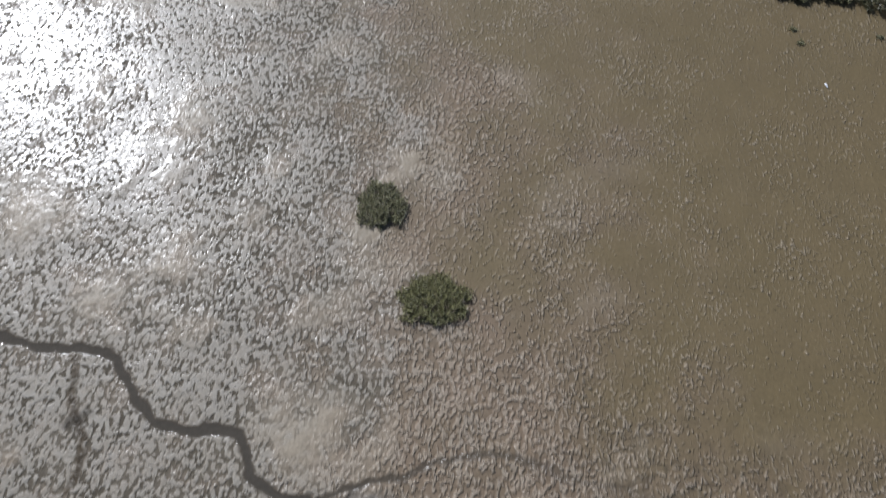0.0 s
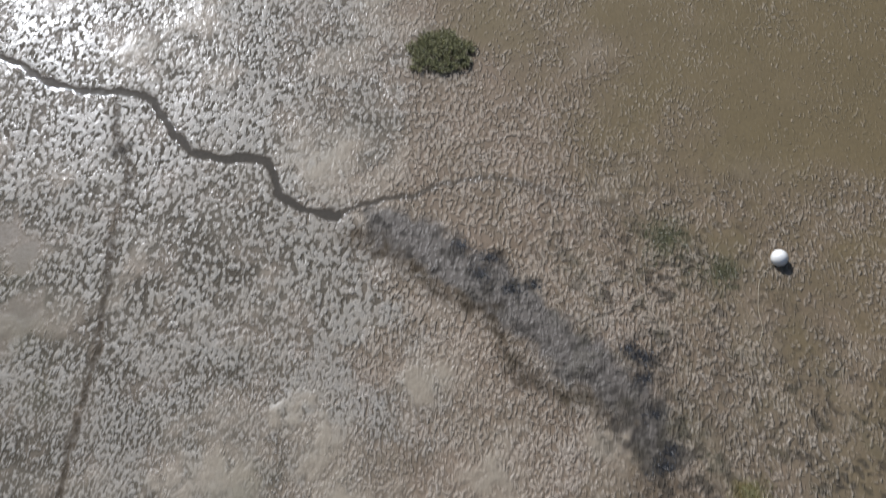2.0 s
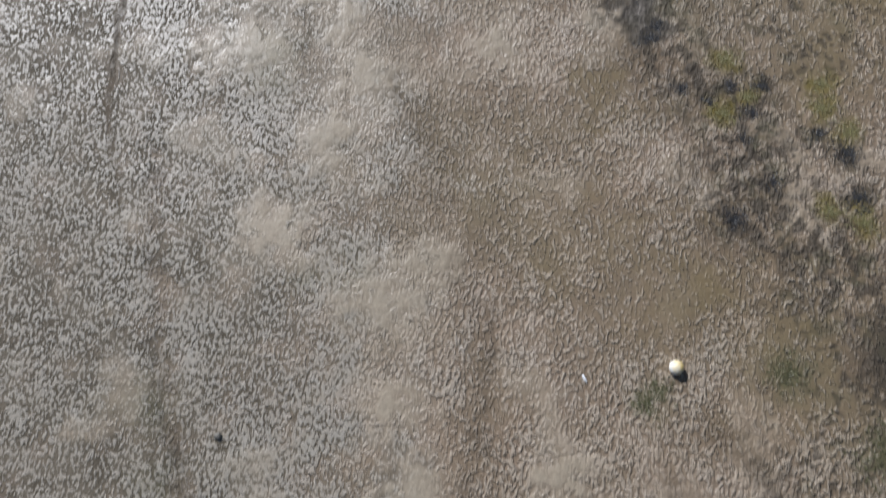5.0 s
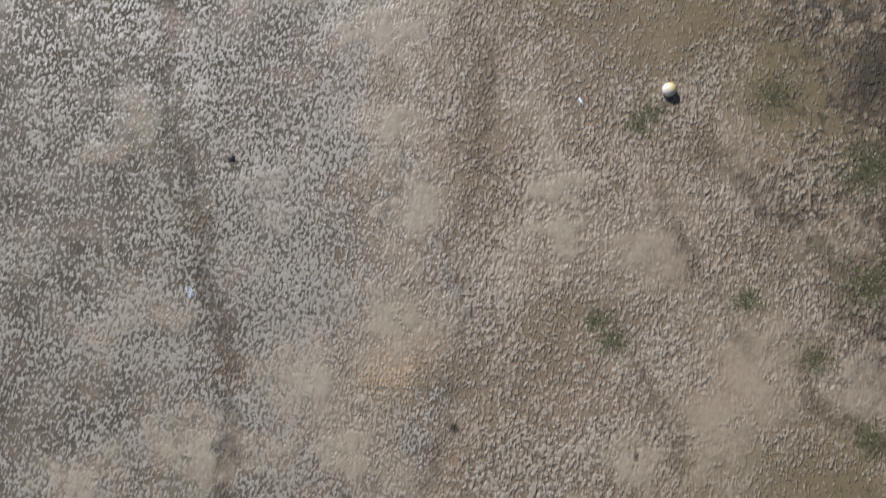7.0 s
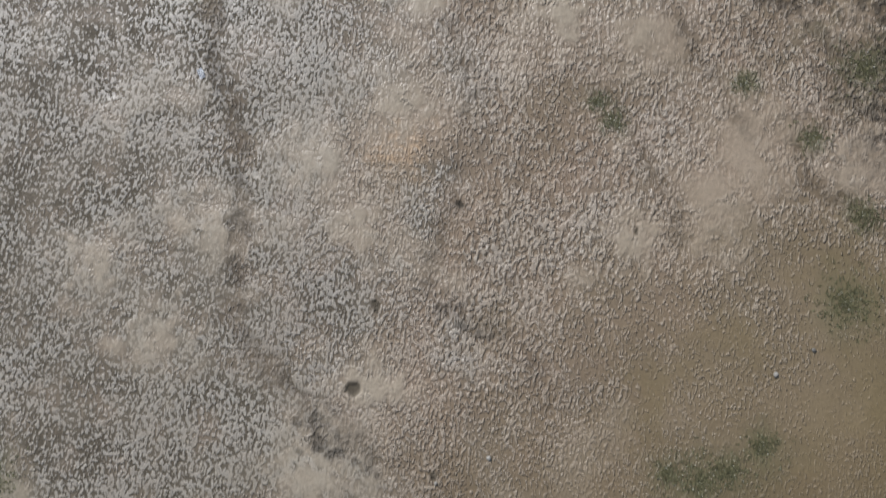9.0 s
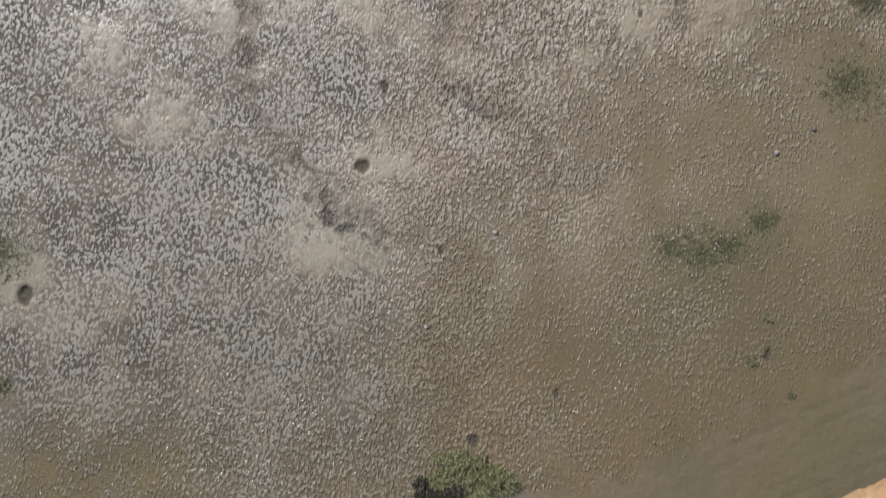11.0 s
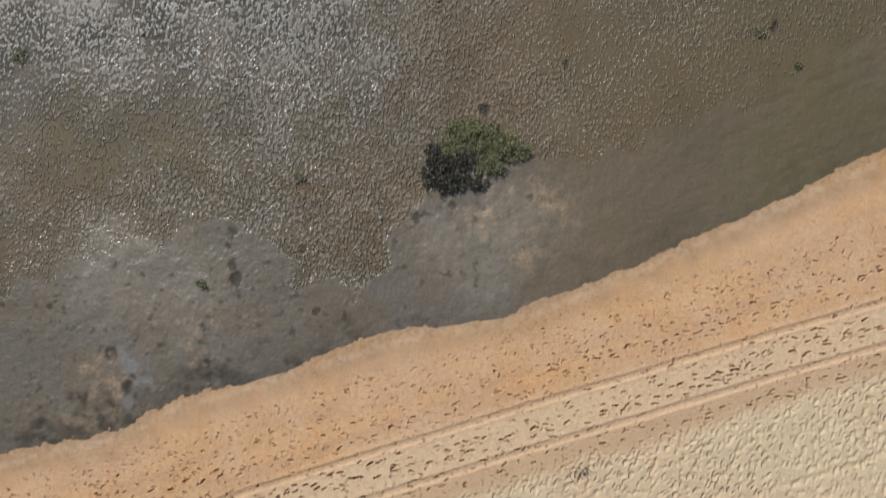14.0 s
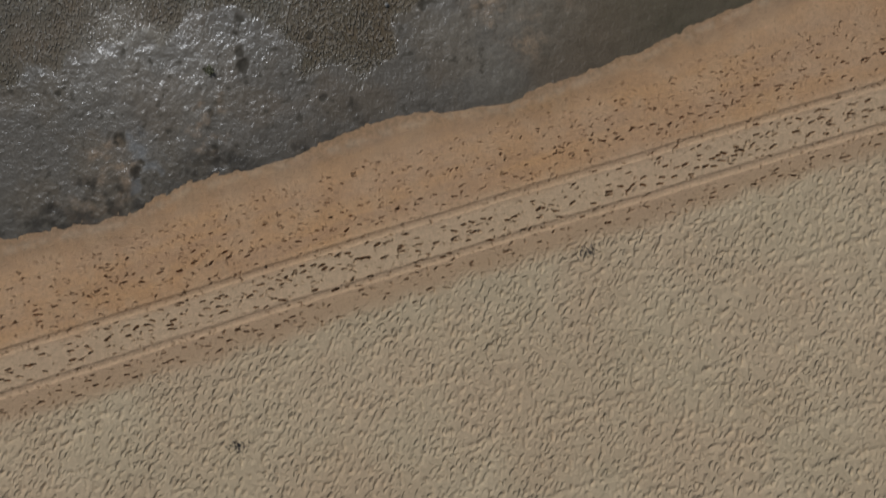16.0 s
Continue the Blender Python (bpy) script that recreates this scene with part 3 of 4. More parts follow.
def mud_relief(x, y):
    """Heights and masks of the mud at arrays of places."""
    wx = x + 1.1 * (fractal(x, y, 1.6, 11) - 0.5) + 0.5 * (vnoise(x, y, 0.45, 14) - 0.5)
    wy = y + 1.1 * (fractal(x, y, 1.6, 12) - 0.5) + 0.5 * (vnoise(x, y, 0.45, 15) - 0.5)
    cx, cy = x + 0.5 * (fractal(x, y, 0.9, 17) - 0.5), y + 0.5 * (fractal(x, y, 0.9, 18) - 0.5)
    s, d = along_shore(x, y)
    inland = d - shoreline(s)

    creek, _ = to_line(cx, cy, curve(CREEK))
    end, way = to_line(cx, cy, curve(CREEK_END))
    rill, run = to_line(cx, cy, curve(RILL))
    gully, reach = to_line(wx, wy, curve(GULLY, 2))
    streak, _ = to_line(wx, wy, curve(BROWN_STREAK, 2))
    seam, _ = to_line(cx, cy, curve(SEAM, 2))
    side, _ = to_line(wx, wy, curve(SIDE_SEAM, 2))
    east, _ = to_line(wx, wy, curve(EAST_SEAM, 2))
    far, _ = to_line(wx, wy, curve(FAR_SEAM, 2))
    bank, _ = to_line(wx, wy, curve(DARK_BANK, 2))
    creek, rill = creek * (0.55 + 0.9 * fractal(x, y, 0.6, 20)), rill * (0.5 + 1.0 * fractal(x, y, 0.5, 19, 3))
    bed = np.maximum(1 - smooth(creek, 0.12, 0.28), 0.85 * (1 - smooth(end, 0.05, 0.22)) * (1 - 0.75 * way))
    bed = np.maximum(bed, 0.4 * (1 - smooth(rill, 0.05, 0.2)) * (1 - smooth(run, 0.6, 0.95)) * smooth(fractal(x, y, 0.9, 40), 0.25, 0.5))
    trough = np.maximum(0.8 * np.exp(-((gully / 0.5) ** 2)), 0.6 * np.exp(-((seam / 0.45) ** 2)))
    trough = np.maximum.reduce([trough, 0.45 * np.exp(-((side / 0.4) ** 2)), 0.5 * np.exp(-((east / 0.4) ** 2)), 0.6 * np.exp(-((far / 0.5) ** 2))])
    tan = blob(2.2 * wx - 1.2 * x, 2.2 * wy - 1.2 * y, TAN_SPOTS)
    pool = blob(wx, wy, POOLS, 2)

    # the flat is smooth and olive towards the far bank, and smooth in a belt along the beach
    olive = smooth(x + 0.25 * (y - 20) + 34 * (fractal(x, y, 6, 31, 4) - 0.5), -6, 12) * smooth(y + 3 * (fractal(x, y, 3, 42) - 0.5), 8.0, 12.5)
    olive = np.maximum(olive, 0.85 * blob(3 * wx - 2 * x, 3 * wy - 2 * y, OLIVE_SPOTS) * (0.5 + 0.5 * smooth(fractal(x, y, 2.2, 44, 4), 0.35, 0.6)))
    patch = fractal(x, y, 3.2, 21, 4)
    pale = np.maximum(blob(2.2 * wx - 1.2 * x, 2.2 * wy - 1.2 * y, [(a, b, r * 1.25) for a, b, r in PALE_SPOTS]), 0.5 * smooth(patch, 0.57, 0.70) * (1 - 0.85 * smooth(inland, -19, -9)) * (1 - 0.9 * olive))
    dark = np.maximum(0.4 * np.exp(-((bank / 0.5) ** 2)) * smooth(fractal(x, y, 1.5, 23), 0.3, 0.6), 0.95 * blob(wx, wy, [(a, b, r * 0.85) for a, b, r in DARK_SPOTS], 1.5))
    tongue, _ = to_line(wx, wy, curve(DARK_TONGUE, 2))
    slick = 1 - smooth(tongue + 0.5 * (fractal(x, y, 0.8, 55, 3) - 0.5), 0.6, 1.3)
    murk, _ = to_line(wx, wy, curve(MURK, 2))
    murk = 1 - smooth(murk, 0.6, 3.0)
    dark = np.maximum(dark, (0.10 + 0.75 * smooth(fractal(x, y, 0.55, 24, 4), 0.51, 0.63)) * slick)
    dark = np.maximum(dark, 0.8 * murk * smooth(fractal(x, y, 0.5, 22, 4), 0.44, 0.58))
    dark = np.maximum(dark, 0.5 * trough * smooth(fractal(x, y, 0.8, 25), 0.4, 0.65))
    ribbon = np.maximum.reduce([0.45 * (1 - smooth(far, 0.1, 0.6)) * smooth(fractal(x, y, 1.3, 56), 0.25, 0.5), 0.35 * (1 - smooth(np.minimum(side, east), 0.1, 0.55)) * smooth(fractal(x, y, 1.3, 58), 0.25, 0.5), 0.6 * murk * smooth(fractal(x, y, 2.0, 50, 4), 0.42, 0.58), np.exp(-((bank / 0.38) ** 2)) * (0.55 + 0.45 * smooth(fractal(x, y, 0.7, 53, 3), 0.35, 0.6)), 0.28 * (1 - smooth(streak, 0.2, 2.0)) * smooth(fractal(x, y, 1.2, 48), 0.3, 0.55), 1.0 * (1 - smooth(rill, 0.07, 0.24)) * (1 - 0.8 * smooth(run, 0.7, 0.97)) * smooth(fractal(x, y, 0.9, 40), 0.12, 0.38), 0.45 * (1 - smooth(gully, 0.1, 0.75)) * smooth(fractal(x, y, 1.1, 26), 0.28, 0.55) * smooth(reach, 0, 0.3) * (1 - 0.7 * smooth(reach, 0.75, 1.0)), 0.26 * (1 - smooth(seam, 0.1, 0.55)) * smooth(fractal(x, y, 0.9, 28), 0.38, 0.62)])
    ribbon = ribbon * (0.45 + 0.55 * smooth(fractal(x, y, 0.4, 74, 3), 0.36, 0.58))
    mottle = smooth(humps(wx, wy, 0.46, 27, 0.25 + 0.6 * smooth(fractal(x, y, 1.6, 49), 0.35, 0.6), (0.2, 0.5), 1.7), 0.08, 0.4)
    marsh = blob(wx, wy, [(8, 6, 5), (14, 0, 4), (12, -6, 4.5), (15, -10, 5), (14, -18, 3.5), (17, -17, 4), (15, -14, 3.5), (16, -21, 3)])
    dark = np.maximum(dark, 0.78 * mottle * marsh)
    dark = np.maximum(dark, (0.35 + 0.45 * smooth(-x, 2, 5)) * smooth(inland + 1.6 * (fractal(x, y, 1.0, 30, 4) - 0.5), -1.7, -0.3) * (0.3 + 0.7 * smooth(fractal(x, y, 0.6, 32, 3), 0.4, 0.6)) * (0.4 + 0.6 * smooth(fractal(x, y, 3, 52), 0.4, 0.6)))
    dark = np.maximum(dark, 0.8 * blob(wx, wy, BELT_DARK, 2) * (0.4 + 0.6 * smooth(fractal(x, y, 0.4, 70, 3), 0.4, 0.58)))
    yellow = blob(wx, wy, YELLOW_SPOTS, 1.5)
    green = np.maximum(blob(wx, wy, GREEN_SPOTS), 0.4 * marsh * smooth(fractal(x, y, 1.1, 29, 4), 0.5, 0.68))
    green = np.maximum(green, 0.4 * blob(wx, wy, WASH_SPOTS))
    green = np.maximum(green, 0.42 * smooth(x + 2 * (fractal(x, y, 2, 13) - 0.5), 2.5, 8) * smooth(inland + 3 * (fractal(x, y, 2.5, 16) - 0.5), -7, -2))
    rust = blob(2 * wx - x, 2 * wy - y, [(a, b, r * 1.25) for a, b, r in RUST_SPOTS]) * (0.5 + 0.5 * smooth(fractal(x, y, 0.9, 54, 3), 0.35, 0.6))
    ochre = blob(2 * wx - x, 2 * wy - y, OCHRE_SPOTS)

    edge = np.interp(x, BELT_X, BELT_Y) - y + 3.0 * (fractal(x, y, 1.4, 33, 4) - 0.5)
    belt = smooth(edge, -0.2, 0.35)
    rust = rust * (1 - belt) * (1 - 0.45 * smooth(x, -1, 2))
    silt_sheen = np.maximum.reduce([belt * (0.45 + 0.55 * smooth(fractal(x, y, 1.8, 34, 4), 0.38, 0.6)) * (1 - 0.9 * smooth(x, 0.8, 4.0)), blob(wx, wy, SILT_SHEEN_SPOTS, 2), 0.9 * pool])
    brown = smooth(edge, -9, -4.5) * (1 - belt)
    shallow = smooth(inland + 3 * (fractal(x, y, 4, 35) - 0.5), -19, -9)
    calm = 1 - np.maximum.reduce([0.85 * pale * smooth(fractal(x, y, 0.7, 37), 0.25, 0.6), bed, 0.7 * trough, 0.72 * olive, 0.97 * belt, 0.6 * yellow, 0.6 * tan, pool, 0.5 * dark, 0.9 * ribbon, 0.75 * slick])
    near = smooth(x, -40, -28) * (1 - smooth(x, 28, 40)) * (1 - smooth(y, 40, 50))
    east_side = smooth(x + 7 * (fractal(x, y, 5, 38, 4) - 0.5), -9, 11) * (1 - 0.4 * smooth(y, 2, 8))
    density = calm * (0.45 + 0.75 * smooth(fractal(x, y, 1.3, 39), 0.3, 0.65)) * near * (1 - 0.58 * east_side)
    bare = smooth(x + 4 * (fractal(x, y, 4, 46) - 0.5), -10, -1) * (1 - smooth(fractal(x, y, 3.4, 43, 4), 0.40, 0.58))
    crowd = np.clip(density * 1.25, 0, 1) * (1 - 0.8 * smooth(x + 6 * (fractal(x, y, 4, 66) - 0.5), -8, 2) * (1 - smooth(fractal(x, y, 2.2, 64, 4), 0.36, 0.56))) * (1 - 0.75 * bare) * (1 - 0.8 * pool) * (1 - 0.65 * brown) * (1 - 0.6 * shallow * smooth(x, -7, 4)) * (1 - 0.8 * smooth(x + 5 * (fractal(x, y, 3, 57) - 0.5), -5, 4) * smooth(y, 4, 9)) * (1 - 0.75 * smooth(x + 5 * (fractal(x, y, 2.5, 73) - 0.5), -4.5, 2))
    # plates of level wet mud, parted by hollows, crowded in the west and sparse chips in the east
    nx, ny = 1.18 * (cx - 0.22 * cy), 0.84 * (cy + 0.10 * cx)
    net = vnoise(nx, ny, 0.2, 41)
    sparse = np.clip(0.43 + 0.06 * smooth(-x, 6, 11) * (1 - smooth(y, 6, 12)) - 0.08 * smooth(y, 17, 23) * smooth(-x, 8, 14) + 0.09 * (1 - crowd) + 0.16 * (fractal(x, y, 1.1, 39) - 0.5) + 0.26 * (fractal(x, y, 3.6, 59) - 0.5) + 0.16 * olive + 0.10 * shallow * smooth(x, -3, 6), 0, 1)
    cast = near * (1 - bed) * (1 - 0.96 * belt) * (1 - 0.93 * pale * (1 - dark) * smooth(fractal(x, y, 0.6, 37), 0.15, 0.5)) * (1 - pool) * (1 - 0.3 * ribbon) * (1 - 0.45 * slick) * (1 - 0.3 * smooth(olive, 0.5, 1.0)) * (1 - 0.42 * shallow * smooth(x, -4, 5)) * (0.72 + 0.28 * smooth(fractal(x, y, 1.6, 36), 0.35, 0.6))
    z = 0.012 * (net - 0.5) * cast
    z += 0.008 * (fractal(x, y, 0.28, 61, 2) - 0.5) * near * (1 - belt)
    z += 0.10 * (fractal(x, y, 4.5, 63, 3) - 0.5) + 0.05 * pale * (1 - bed)
    z += (0.035 * (fractal(x, y, 0.7, 67, 3) - 0.5) + 0.022 * humps(cx, cy, 0.36, 77, 0.45 * belt * smooth(-x, 3, 7), (0.16, 0.26), 2.2)) * belt
    z -= 0.02 * bed + 0.05 * trough + 0.03 * dark * mottle
    furrow = np.zeros_like(x)
    for away in (-0.9, -1.5, -2.9, -3.5):
        q = np.abs(inland - away + 0.1 * (fractal(x, y, 1.5, 65) - 0.5) - 0.02 * (x - 12))
        furrow = np.maximum(furrow, (1 - smooth(q, 0.05, 0.16)) * smooth(x, 6.5, 10) * near * smooth(fractal(x, y, 1.2, 68), 0.36, 0.56))
    z -= 0.008 * furrow
    px_, py_ = x + 0.36 * (fractal(x, y, 0.5, 75) - 0.5), y + 0.36 * (fractal(x, y, 0.5, 76) - 0.5)
    pit = np.zeros_like(x)
    for px, py, r in PITS:
        r *= 1.0 if py > -44 else 0.85
        q = np.hypot((px_ - px) * 1.28, py_ - py) / r
        hole = q < 2.6
        pit[hole] = np.maximum(pit[hole], 1 - smooth(q[hole], 0.75, 1.05))
        z[hole] += r * (0.02 * np.exp(-(((q[hole] - 1.25) / 0.35) ** 2)) - (0.22 if py > -44 else 0.10) * (1 - smooth(q[hole], 0.5, 1.05)))
    z *= 1 - smooth(inland, -0.3, 0.8)
    z -= np.clip(inland - 0.2, 0, 4) * 0.35

    marks = belt * (1 - 0.85 * smooth(x, -0.5, 3)) * smooth(fractal(x, y, 0.32, 78, 3), 0.62, 0.68) * smooth(fractal(x, y, 1.5, 80), 0.42, 0.56)
    hollow = np.clip(0.95 * bed + pit + 0.8 * marks + 0.22 * furrow, 0, 1)
    film = np.clip(bed + 0.1 * pool, 0, 1)
    wet = np.clip(0.60 + 0.05 * smooth(-x, 1, 9) - 0.30 * pale - 0.30 * olive + 0.35 * bed + 0.32 * belt - 0.28 * shallow * (1 - belt) * smooth(x, -8, 5) - 0.4 * ribbon - 0.22 * slick - 0.6 * pool - 0.12 * bare - 0.12 * smooth(x + 25 * (fractal(x, y, 5, 60, 4) - 0.5), -2, 14) + 0.25 * (fractal(x, y, 2.5, 69) - 0.5), 0, 1)
    return z, dict(sparse=sparse, cast=cast, belt=belt, hollow=hollow, pale=pale * (1 - bed) * (1 - 0.55 * belt) * (1 - 0.4 * smooth(x, 4, 9)), dark=dark * (1 - 0.6 * bed), green=green, yellow=yellow, ochre=ochre, ribbon=ribbon, slick=slick, rust=rust, silt_sheen=silt_sheen, sky_sheen=blob(2 * wx - x, 2 * wy - y, SILT_SHEEN_SPOTS[:3], 2) * (1 - pit), wet=wet, film=film, crowd=crowd, coarse=smooth(y, -1, 7), wide=np.maximum(smooth(y, -1, 7) * (1 - 0.5 * smooth(x, 0, 8)), 0.55 * smooth(x + 5 * (fractal(x, y, 3, 59) - 0.5), -4, 1) * (1 - shallow)), olive=olive, tan=tan, shallow=shallow * (1 - 0.3 * belt))


def build_mud():
    ys = list(np.arange(-57.5, 12.0, 0.060)) + list(np.arange(12.0, 38.0, 0.075))
    ys = spread(0, -57.5, 0.3, 1500, 1.5)[::-1] + ys + spread(0, 38.0, 0.3, 1500, 1.5)
    us = np.arange(-1, 1.0001, 0.063 / 18.2)
    us = spread(0, -1, 0.02, 80, 1.5)[::-1] + list(us) + spread(0, 1, 0.02, 80, 1.5)
    yy, uu = np.meshgrid(np.array(ys), np.array(us), indexing="ij")
    half = 18.2 + 0.235 * np.clip(yy, 0, 40)
    xx = uu * half
    zz, masks = mud_relief(xx, yy)
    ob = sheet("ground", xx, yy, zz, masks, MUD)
    tagged(ob, "wet grey-brown tidal mud flat with lumps, creeks and pits", "ground", kind="structure")


# ---------------------------------------------------------------- the beach
def sand_relief(s, d):
    shore = shoreline(s)
    inland = d - shore
    z = 0.075 * np.clip(inland, 0, 18) + 0.05 * smooth(inland, -0.15, 0.5) - 0.12 * (1 - smooth(inland, -0.9, 0.0))
    z += 0.05 * (fractal(s, d, 3.0, 81, 3) - 0.5) * smooth(inland, 0, 2)
    edge = d + 0.7 * (fractal(s, d, 1.6, 83) - 0.5) + 0.35 * (vnoise(s, d, 8, 84) - 0.5)
    dry = smooth(edge, 54.1, 54.9)
    near = smooth(s, -75, -50) * (1 - smooth(s, 18, 30)) * (1 - smooth(d, 72, 90))
    # hollows that many feet have left in the dry sand
    trod = smooth(fractal(s, d, 1.7, 82, 3), 0.36, 0.6)
    ws, wd = s + 0.12 * (vnoise(s, d, 0.6, 92) - 0.5), d + 0.12 * (vnoise(s, d, 0.6, 94) - 0.5)
    a = humps(ws, wd, 0.34, 91, (0.30 + 0.35 * trod) * near, (0.15, 0.24), 3.2, -0.75, 1.3)
    b = humps(ws + 7, wd, 0.26, 101, (0.2 + 0.3 * trod) * near, (0.17, 0.27), 2.4, -0.35, 2.4)
    z -= dry * (0.046 * smooth(a, 0.0, 0.6) + 0.03 * smooth(b, 0.0, 0.6))
    z += dry * 0.03 * (fractal(s, d, 0.7, 85, 3) - 0.5)
    # old wheel marks, half worn away
    for middle, drift, first, last in ((60.1, 0.0, -21, 8), (55.2, 0.03, -36, -24), (62.4, 0.02, -24, 8), (64.0, 0.02, -20, 8), (57.4, -0.02, -12, 8)):
        q = np.abs(d - middle - drift * (s - first) - 0.12 * (vnoise(s, 0.3 * s, 4, 99) - 0.5))
        z -= dry * 0.022 * (1 - smooth(q, 0.05, 0.12)) * smooth(s, first, first + 2) * (1 - smooth(s, last - 2, last)) * smooth(fractal(s, d, 1.4, 96), 0.35, 0.55)
    z += (1 - dry) * 0.008 * (fractal(s, d, 0.25, 87, 2) - 0.5) * near
    small = humps(s, d, 0.33, 111, 0.22 * near * (1 - dry) * smooth(inland, 0.3, 1.5), (0.12, 0.22), 1.6)
    z -= 0.016 * small
    # two wheel tracks
    sway = 0.10 * np.sin(s * 0.11 + 0.5) + 0.05 * (vnoise(s, 0.3 * s, 3, 88) - 0.5)
    wheel = np.zeros_like(s)
    for k, middle in enumerate((52.15, 53.62)):
        q = np.abs(d - middle - sway)
        z -= 0.026 * (1 - smooth(q, 0.05, 0.13)) * (1 + 0.35 * np.sin(s * 48 + 6 * q))
        z += 0.008 * np.exp(-(((q - 0.18) / 0.06) ** 2))
        wheel = np.maximum(wheel, (1 - smooth(q, 0.05, 0.14)) * (0.5 + 0.5 * fractal(s, d, 1.5, 95)))
    between = smooth(d - sway, 52.2, 52.5) * (1 - smooth(d - sway, 53.3, 53.6))
    damp = (1 - smooth(edge, 51.6, 52.5)) * (1 - 0.3 * smooth(fractal(s, d, 1.2, 89, 3), 0.45, 0.65))
    damp = np.maximum(damp, 0.14 * smooth(d - sway, 53.6, 53.9) * (1 - dry))
    stain = 0.75 * (1 - smooth(inland + 0.8 * (fractal(s, d, 0.7, 93) - 0.5), 0.0, 1.3))
    stain = np.maximum(stain, 0.3 * smooth(d - sway, 53.7, 54.0) * (1 - dry))
    return z, dict(damp=damp, dry=dry, worn=0.85 * (1 - dry) * (1 - 0.3 * between), crust=np.exp(-(((inland - 0.22) / 0.16) ** 2)) * smooth(fractal(s, d, 0.5, 98, 3), 0.38, 0.58), stain=stain, wheel=wheel, streak=fractal(s * 0.10, d, 0.55, 97, 4)), dry


def walkers():
    """Footprints (s, d, direction, length, depth) of people who went along the beach."""
    rnd, prints = random.Random(5), []
    lanes = [(50.3, 0.35, 0.15), (50.8, 0.5, 0.17), (51.08, 0.95, 0.21), (51.3, 0.95, 0.22), (51.5, 0.5, 0.17), (52.45, 0.6, 0.22), (52.75, 0.9, 0.26), (52.98, 0.9, 0.26), (53.18, 0.85, 0.25), (53.4, 0.5, 0.2), (52.6, 0.6, 0.23), (53.05, 0.6, 0.23), (51.2, 0.6, 0.19), (50.55, 0.4, 0.16), (53.95, 0.6, 0.22), (54.1, 0.6, 0.23), (54.4, 0.5, 0.22), (49.9, 0.3, 0.14)]
    for lane, keep, big in lanes:
        step, at, k = rnd.uniform(0.62, 0.78), -50 + rnd.random(), 0
        wave = rnd.uniform(0, 6)
        way = rnd.choice((0, math.pi))
        while at < 18:
            at, k = at + step * rnd.uniform(0.85, 1.15), k + 1
            drift = 0.18 * math.sin(at * 0.23 + wave) + 0.10 * math.sin(at * 0.71 + wave * 2)
            if rnd.random() < keep * (0.85 + 0.25 * math.sin(at * 0.4 + wave)):
                prints.append((at, lane + drift + (0.08 if k % 2 else -0.08) + rnd.gauss(0, 0.05), way + rnd.gauss(0.1, 0.28), big * rnd.uniform(0.75, 1.1), big * rnd.uniform(0.18, 0.42)))
    for _ in range(3000):
        s = rnd.uniform(-45, 16)
        prints.append((s, rnd.uniform(49.3, 54.6), rnd.uniform(0, 6.28), rnd.uniform(0.09, 0.17), rnd.uniform(0.025, 0.075)))
    return prints


def stamp(ss, ds, zz, print_dark, prints):
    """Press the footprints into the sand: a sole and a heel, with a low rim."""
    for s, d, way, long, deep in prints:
        i0, i1 = np.searchsorted(ss, (s - 0.32, s + 0.32))
        j0, j1 = np.searchsorted(ds, (d - 0.32, d + 0.32))
        if i1 - i0 < 3 or j1 - j0 < 3:
            continue
        a, b = np.meshgrid(ss[i0:i1] - s, ds[j0:j1] - d)
        u, v = a * math.cos(way) + b * math.sin(way), -a * math.sin(way) + b * math.cos(way)
        sole = np.hypot((u - 0.18 * long) / (0.36 * long), v / (0.21 * long))
        heel = np.hypot((u + 0.28 * long) / (0.24 * long), v / (0.17 * long))
        q = np.minimum(sole, heel)
        # colour mask: darker inside each print, more so in deep ones
        print_dark[j0:j1, i0:i1] = np.maximum(print_dark[j0:j1, i0:i1], min(deep / 0.05, 1) * (1 - smooth(q, 0.6, 1.2)))
        zz[j0:j1, i0:i1] += deep * (0.30 * np.exp(-(((q - 1.35) / 0.28) ** 2)) - (1 - smooth(q, 0.55, 1.15)))


def build_sand():
    ss = np.array(spread(0, -36.5, 0.3, 1500, 1.5)[::-1] + list(np.arange(-36.5, 6.0, 0.040)) + spread(0, 6.0, 0.3, 1500, 1.5))
    ds = np.array(list(np.arange(46.0, 49.5, 0.06)) + list(np.arange(49.5, 55.2, 0.03)) + list(np.arange(55.2, 67.5, 0.05)) + spread(0, 67.5, 0.3, 1500, 1.5))
    sg, dg = np.meshgrid(ss, ds)
    zz, masks, dry = sand_relief(sg, dg)
    masks["print_dark"] = np.zeros_like(zz)
    stamp(ss, ds, zz, masks["print_dark"], walkers())
    xx, yy = from_shore(sg, dg)
    ob = sheet("beach_sand", xx, yy, zz, masks, SAND)
    ob.data.flip_normals()
    tagged(ob, "pale dry sand beach with damp orange edge, footprints and wheel tracks", "sand", kind="structure")


def mud_height(x, y):
    return float(mud_relief(np.array([[float(x)]]), np.array([[float(y)]]))[0][0, 0])


build_mud()
build_sand()


